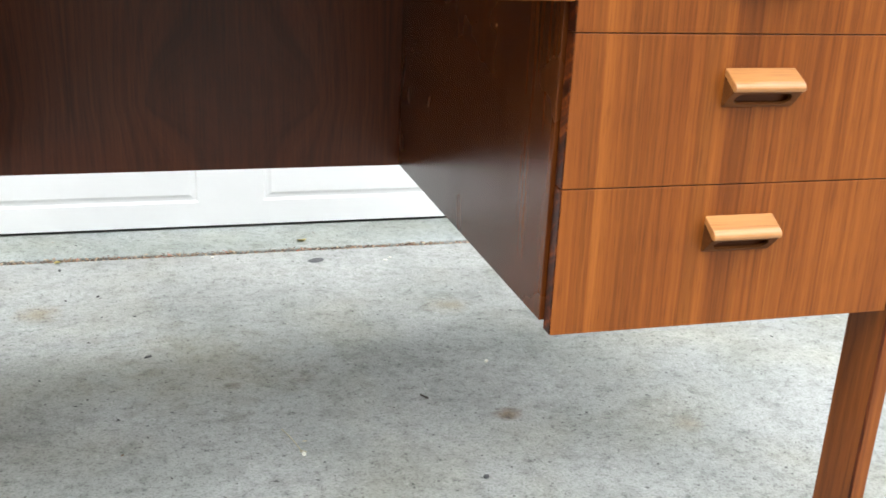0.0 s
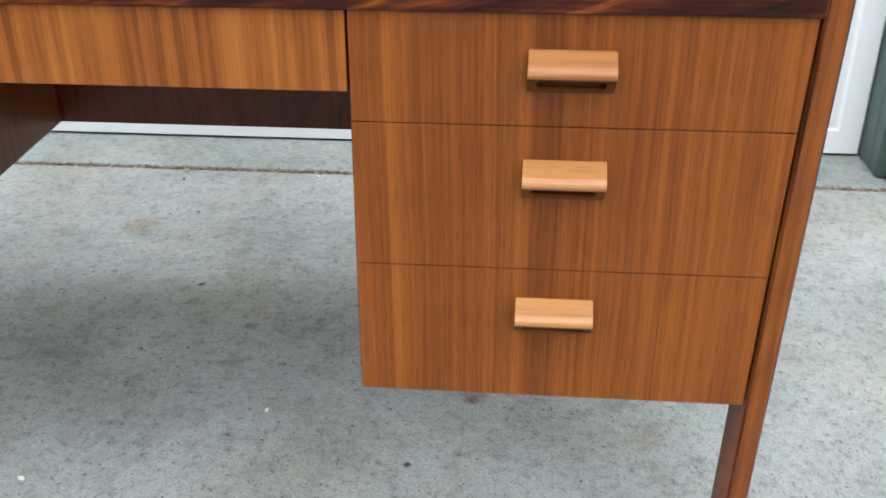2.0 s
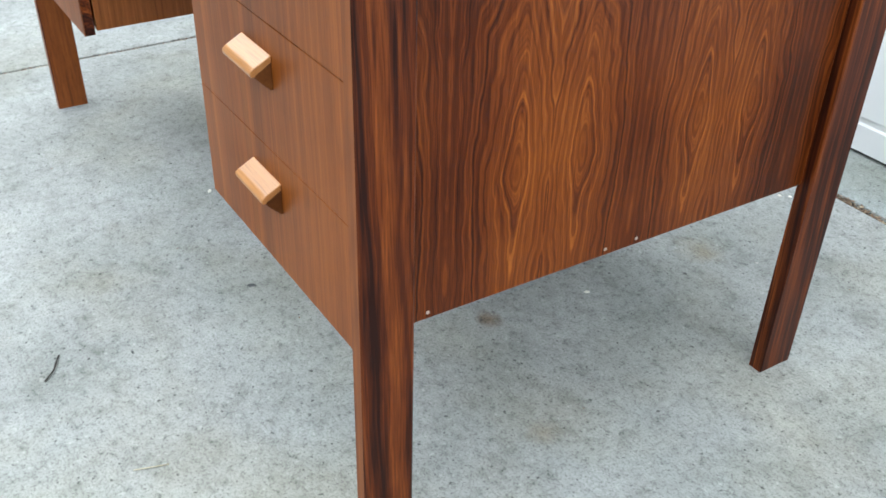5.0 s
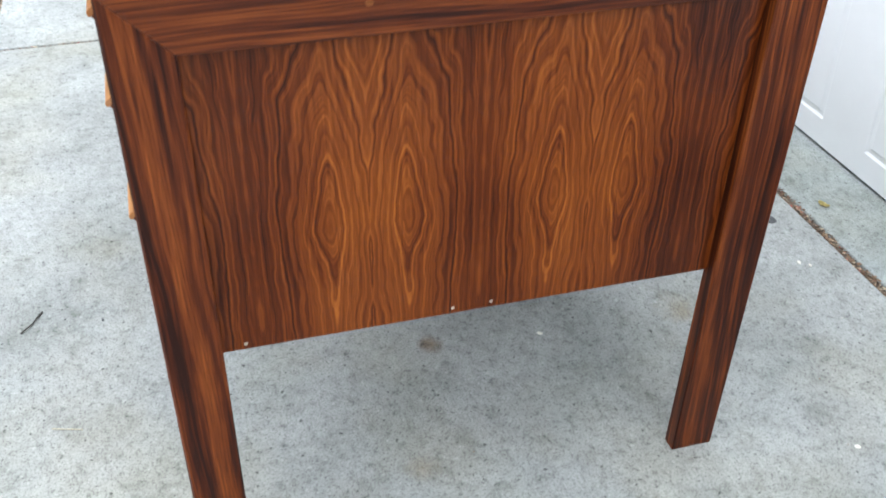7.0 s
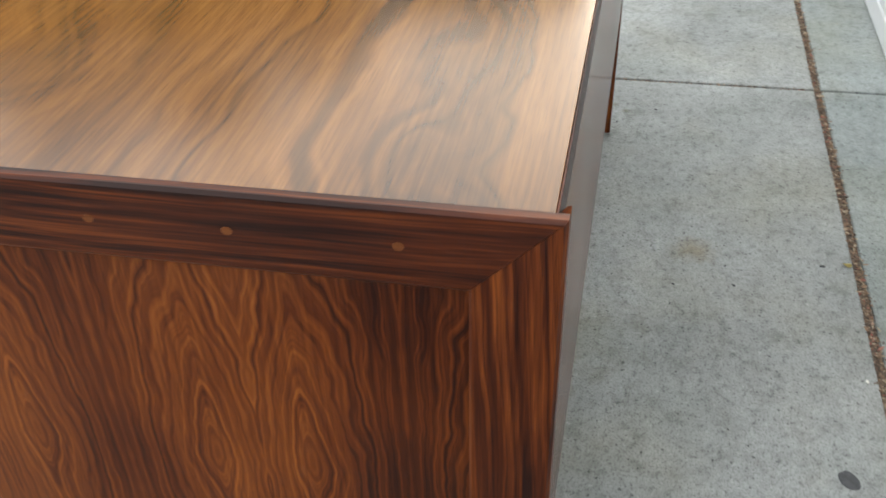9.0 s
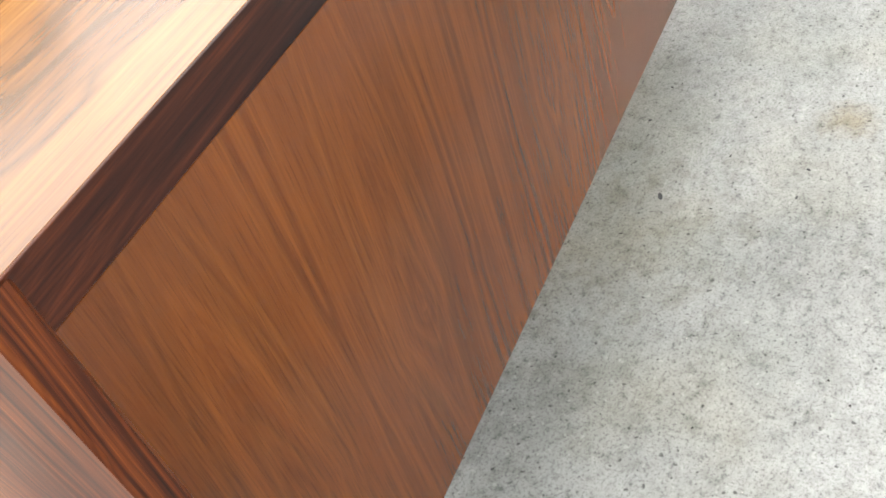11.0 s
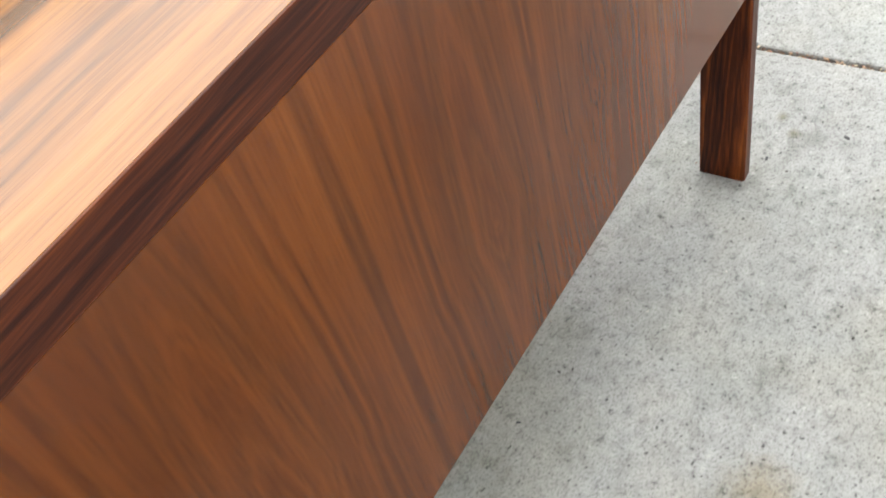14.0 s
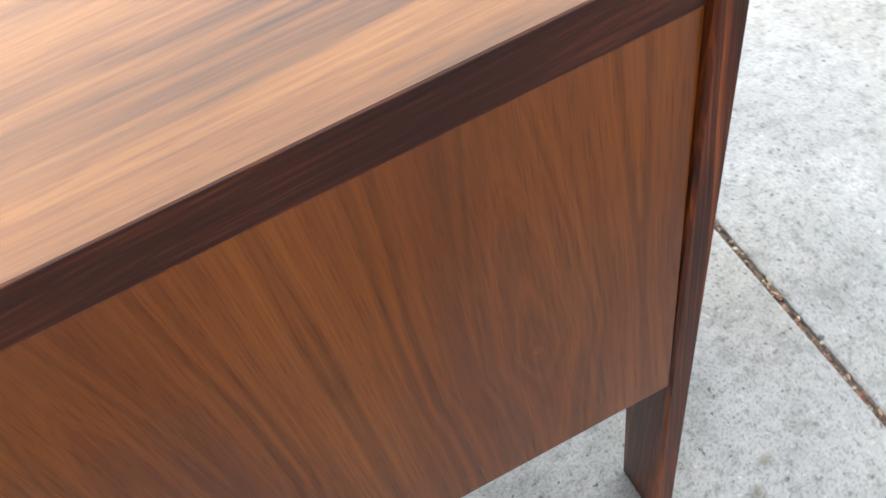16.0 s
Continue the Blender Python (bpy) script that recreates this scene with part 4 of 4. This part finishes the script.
solo("pipe_hole", tube([(0.712, WALL_Y - 0.010, 0.222), (0.712, WALL_Y + 0.002, 0.222)], 0.017), m_rubber, "black rubber plug on the stucco wall", "plug")

pipe = thing("wall_pipe", (1.115, 0.985, 0), "white plastic pipe standing at the stucco wall", "pipe")
part("riser", tube([(1.115, 0.985, -0.02), (1.115, 0.985, 0.345)], 0.0122), m_pvc, pipe)
part("coupling", lathe(1.115, 0.985, [(0.0155, 0.280), (0.0155, 0.335)]), m_pvc, pipe)
part("elbow", tube([(1.115, 0.985, 0.3452), (1.115, 0.985, 0.380), (1.123, 0.985, 0.397), (1.140, 0.985, 0.405), (1.165, 0.985, 0.405)], 0.0155), m_pvc, pipe)
part("branch", tube([(1.1652, 0.985, 0.405), (1.75, 0.985, 0.405)], 0.0122), m_pvc, pipe)


# ---- leaves, litter and crumbs ----
def leaf_mesh(rng, size, lobes):
    """A dry leaf with pointed lobes, curled up at its rim, thin but solid."""
    bm = bmesh.new()
    n = 4 * lobes
    rim, inner = [], []
    for k in range(n):
        t = 6.28318 * k / n
        reach = (1.0, 0.66, 0.40, 0.62)[k % 4] if lobes > 3 else (1.0, 0.86, 0.72, 0.86)[k % 4]
        r = size * reach * rng.uniform(0.88, 1.08)
        lift = size * (0.10 + 0.22 * (reach - 0.3) * (1.0 + 0.8 * math.sin(t * 2 + 1.0)))
        rim.append(bm.verts.new((r * math.cos(t), 0.85 * r * math.sin(t), lift)))
        inner.append(bm.verts.new((0.25 * size * math.cos(t), 0.21 * size * math.sin(t), size * 0.10)))
    mid = bm.verts.new((0, 0, 0.08 * size))
    for k in range(n):
        j = (k + 1) % n
        bm.faces.new((mid, inner[k], inner[j]))
        bm.faces.new((inner[k], rim[k], rim[j], inner[j]))
    bmesh.ops.solidify(bm, geom=bm.faces[:], thickness=0.0006)
    return bm


def leaf(x, y, z, size, mat, label, seed, lobes=5):
    rng = random.Random(seed)
    ob = solo("leaf", leaf_mesh(rng, size, lobes), mat, label, "leaf", group="loose leaves")
    ob.matrix_world = pose(x, y, z, rng.uniform(-15, 15), rng.uniform(-15, 15), rng.uniform(0, 360))
    return ob


leaf(0.790, 0.910, 0.016, 0.040, m_leaf, "curled brown leaf lying on white gravel", 3)
leaf(0.800, 0.672, 0.016, 0.034, m_leaf, "curled brown leaf lying on white gravel", 5)
leaf(0.560, 0.800, 0.004, 0.022, m_yellow, "yellowed leaf against a kerb brick", 7, 3)
leaf(-0.520, 1.215, 0.001, 0.014, m_yellow, "small yellow leaf by the garage door", 8, 3)
leaf(-1.010, 1.145, 0.001, 0.009, m_yellow, "small yellow leaf at the joint", 9, 3)
leaf(-1.210, FRONT_JOINT_Y, -0.003, 0.016, m_yellow, "small yellow leaf in the joint", 11, 3)
leaf(-1.640, FRONT_JOINT_Y - 0.01, -0.003, 0.018, m_yellow, "small yellow leaf in the joint", 12, 3)


def scatter(name, count, place, size, mat, label, seed, flat=0.3, category="debris"):
    """Many small chips in one mesh."""
    rng = random.Random(seed)
    verts, faces = [], []
    for _ in range(count):
        x, y, z = place(rng)
        s = size(rng)
        turn = Euler((rng.uniform(-0.4, 0.4), rng.uniform(-0.4, 0.4), rng.uniform(0, 6.3))).to_matrix()
        lx, ly, lz = s * rng.uniform(0.7, 1.6), s * rng.uniform(0.35, 0.8), s * flat
        start = len(verts)
        for c in ((-1, -0.6, 0), (0.2, -1, 0), (1, 0.1, 0), (-0.1, 1, 0), (-0.6, -0.3, 1), (0.5, 0.2, 1)):
            verts.append(Vector((x, y, z)) + turn @ Vector((c[0] * lx * rng.uniform(0.8, 1.2), c[1] * ly * rng.uniform(0.8, 1.2), c[2] * lz)))
        for f in ((3, 2, 1, 0), (0, 1, 5, 4), (1, 2, 5), (2, 3, 5), (3, 4, 5), (3, 0, 4)):
            faces.append([start + i for i in f])
    me = bpy.data.meshes.new(name)
    me.from_pydata(verts, [], faces)
    me.materials.append(mat)
    return tagged(new(name, me), label, category, kind="stuff")


def in_joint(rng):
    return rng.uniform(-3.4, EDGE_X), JOINT_Y + rng.gauss(0, 0.0055), rng.uniform(-0.009, 0.001)


def in_front_joint(rng):
    return rng.uniform(-3.4, 0.2), FRONT_JOINT_Y + max(-0.0145, min(0.0145, rng.gauss(0, 0.0085))), rng.uniform(-0.0055, 0.001)


def in_cross_joint(rng):
    return JOINT_X + rng.gauss(0, 0.0035), rng.uniform(-0.6, 1.14), rng.uniform(-0.009, -0.001)


scatter("joint_debris", 5200, in_joint, lambda r: r.uniform(0.0015, 0.005), m_grit, "brown crumbs and bark packed in the joint", 21)
scatter("joint_debris", 4200, in_front_joint, lambda r: r.uniform(0.0015, 0.006), m_grit, "brown crumbs packed in the joint", 22)
scatter("joint_debris", 1500, in_cross_joint, lambda r: r.uniform(0.0015, 0.004), m_grit, "brown crumbs packed in the joint", 23)
scatter("leaf_litter", 700, lambda r: (EDGE_X + abs(r.gauss(0, 0.014)), r.uniform(0.15, 1.02), r.uniform(0.0, 0.008)), lambda r: r.uniform(0.004, 0.013), m_litter, "dry leaf litter against the kerb bricks", 24, 0.15, "leaf litter")
scatter("crumbs", 900, lambda r: (r.uniform(-2.2, 0.5), r.uniform(-0.9, 1.3), 0.0), lambda r: 0.0006 + 0.0022 * r.random() ** 3, m_crumb, "dark crumbs scattered over the concrete", 25, 0.5)


def spot(x, y, rx, ry, turn, mat, name, label, category, height=0.0012):
    rng = random.Random(int(x * 1000))
    bm = bmesh.new()
    rim = [bm.verts.new((rx * math.cos(t) * rng.uniform(0.9, 1.06), ry * math.sin(t) * rng.uniform(0.9, 1.06), 0.0004)) for t in (6.28318 * k / 18 for k in range(18))]
    top = [bm.verts.new((v.co.x * 0.85, v.co.y * 0.85, height)) for v in rim]
    for k in range(18):
        bm.faces.new((rim[k], rim[(k + 1) % 18], top[(k + 1) % 18], top[k]))
    bm.faces.new(top)
    ob = solo(name, bm, mat, label, category, group="spots on the drive")
    ob.matrix_world = pose(x, y, 0, 0, 0, turn)
    return ob


spot(-0.505, 1.087, 0.019, 0.013, 25, m_stain, "tar_spot", "dark oval tar spot on the concrete", "spot")
spot(-0.408, 0.218, 0.0045, 0.0035, 20, m_stain, "pebble_chip", "tiny black chip on the concrete", "chip", 0.003)
for x, y, r in ((-0.925, 0.150, 0.006), (-0.365, 1.066, 0.005), (-0.352, 1.080, 0.004), (-0.711, 1.138, 0.004), (0.049, 0.900, 0.005), (-0.629, 0.321, 0.005), (-0.304, 0.555, 0.005)):
    spot(x, y, r, r * 0.6, 1000 * x, m_pale_chip, "pale_chip", "small pale chip lying on the concrete", "chip", 0.002)
for x, y, r in ((-0.597, 0.098, 0.008), (-1.002, 1.102, 0.006), (-0.832, 0.667, 0.007), (-1.48, 0.718, 0.004), (-1.549, 0.801, 0.005), (-0.977, 0.935, 0.003), (-0.911, 0.846, 0.003), (-0.869, 0.462, 0.003), (-0.987, 0.608, 0.003), (-0.526, -0.119, 0.004), (-0.856, 0.841, 0.003), (-0.923, 0.948, 0.004)):
    spot(x, y, r, r * 0.45, 1700 * x, m_stain, "pebble_chip", "dark chip lying on the concrete", "chip", 0.002)


def twig(points, radius, label, mat):
    return solo("twig", tube(points, radius, 6), mat, label, "twig", group="twigs on the drive")


twig([(-0.651, 0.391, 0.0022), (-0.641, 0.362, 0.0035), (-0.632, 0.330, 0.0022)], 0.0008, "thin pale stem lying on the concrete", m_straw)
for x, y, size in ((-0.630, 0.326, 0.0055), (-0.623, 0.353, 0.0045)):
    leaf(x, y, 0.0008, size, m_straw, "tiny dry pale leaf on a stem", int(-x * 1000), 3)
twig([(-0.437, 0.458, 0.0015), (-0.429, 0.444, 0.0022)], 0.0013, "short dark twig on the concrete", m_twig)
twig([(-0.290, -0.190, 0.0012), (-0.283, -0.170, 0.0020), (-0.277, -0.148, 0.0012)], 0.0007, "thin pale stem lying on the concrete", m_straw)
twig([(-1.995, 0.590, 0.0015), (-2.002, 0.609, 0.0022)], 0.0013, "short dark twig on the concrete", m_twig)
twig([(-0.523, -0.245, 0.002), (-0.540, -0.228, 0.004), (-0.556, -0.222, 0.003), (-0.572, -0.214, 0.002)], 0.0014, "thin dark twig on the concrete", m_twig)
rng = random.Random(31)
for k in range(7):
    x, y, a = rng.uniform(0.50, 0.58), rng.uniform(1.06, 1.13), rng.uniform(-0.6, 0.6)
    twig([(x, y, 0.004), (x + 0.03 * math.cos(a), y + 0.03 * math.sin(a), 0.010), (x + 0.06 * math.cos(a), y + 0.06 * math.sin(a), 0.006)], 0.0012, "dry yellow straw beside the kerb bricks", m_yellow)


# ---- unseen trees round the drive, added to shape what the desk reflects ----
def unseen_tree_line():
    rng = random.Random(9)
    verts, faces = [], []
    ico = bmesh.new()
    bmesh.ops.create_icosphere(ico, subdivisions=1, radius=1)
    base, tris = [v.co.copy() for v in ico.verts], [[v.index for v in f.verts] for f in ico.faces]
    ico.free()
    for k in range(4000):
        # height of each sector is set by how dark its reflection should be
        if k < 1500:
            az, top = radians(rng.uniform(184, 216)), 6.3
        elif k < 1900:
            az, top = radians(rng.uniform(166, 175.5)), 7.0
        elif k < 2200:
            az, top = radians(rng.uniform(118, 166)), 5.2
        elif k < 2800:
            az, top = radians(rng.uniform(216, 242)), 5.9
        elif k < 3300:
            az, top = radians(rng.uniform(242, 264)), 5.6
        else:
            az, top = radians(rng.uniform(264, 352)), 3.8
        r = rng.uniform(11, 13)
        at = Vector((-0.7 + r * math.cos(az), 0.3 + r * math.sin(az), 0.2 + top * rng.random() ** 0.7 * (0.9 + 0.1 * math.sin(az * 9))))
        s, start = rng.uniform(0.35, 0.9), len(verts)
        for c in base:
            verts.append(at + c * s * rng.uniform(0.6, 1.25))
        faces += [[start + i for i in t] for t in tris]
    me = bpy.data.meshes.new("unseen_tree_line")
    me.from_pydata(verts, [], faces)
    me.materials.append(m_trees)
    return tagged(new("unseen_tree_line", me), "unseen dark green trees added round the driveway to shape reflections", "trees", kind="stuff")


unseen_tree_line()
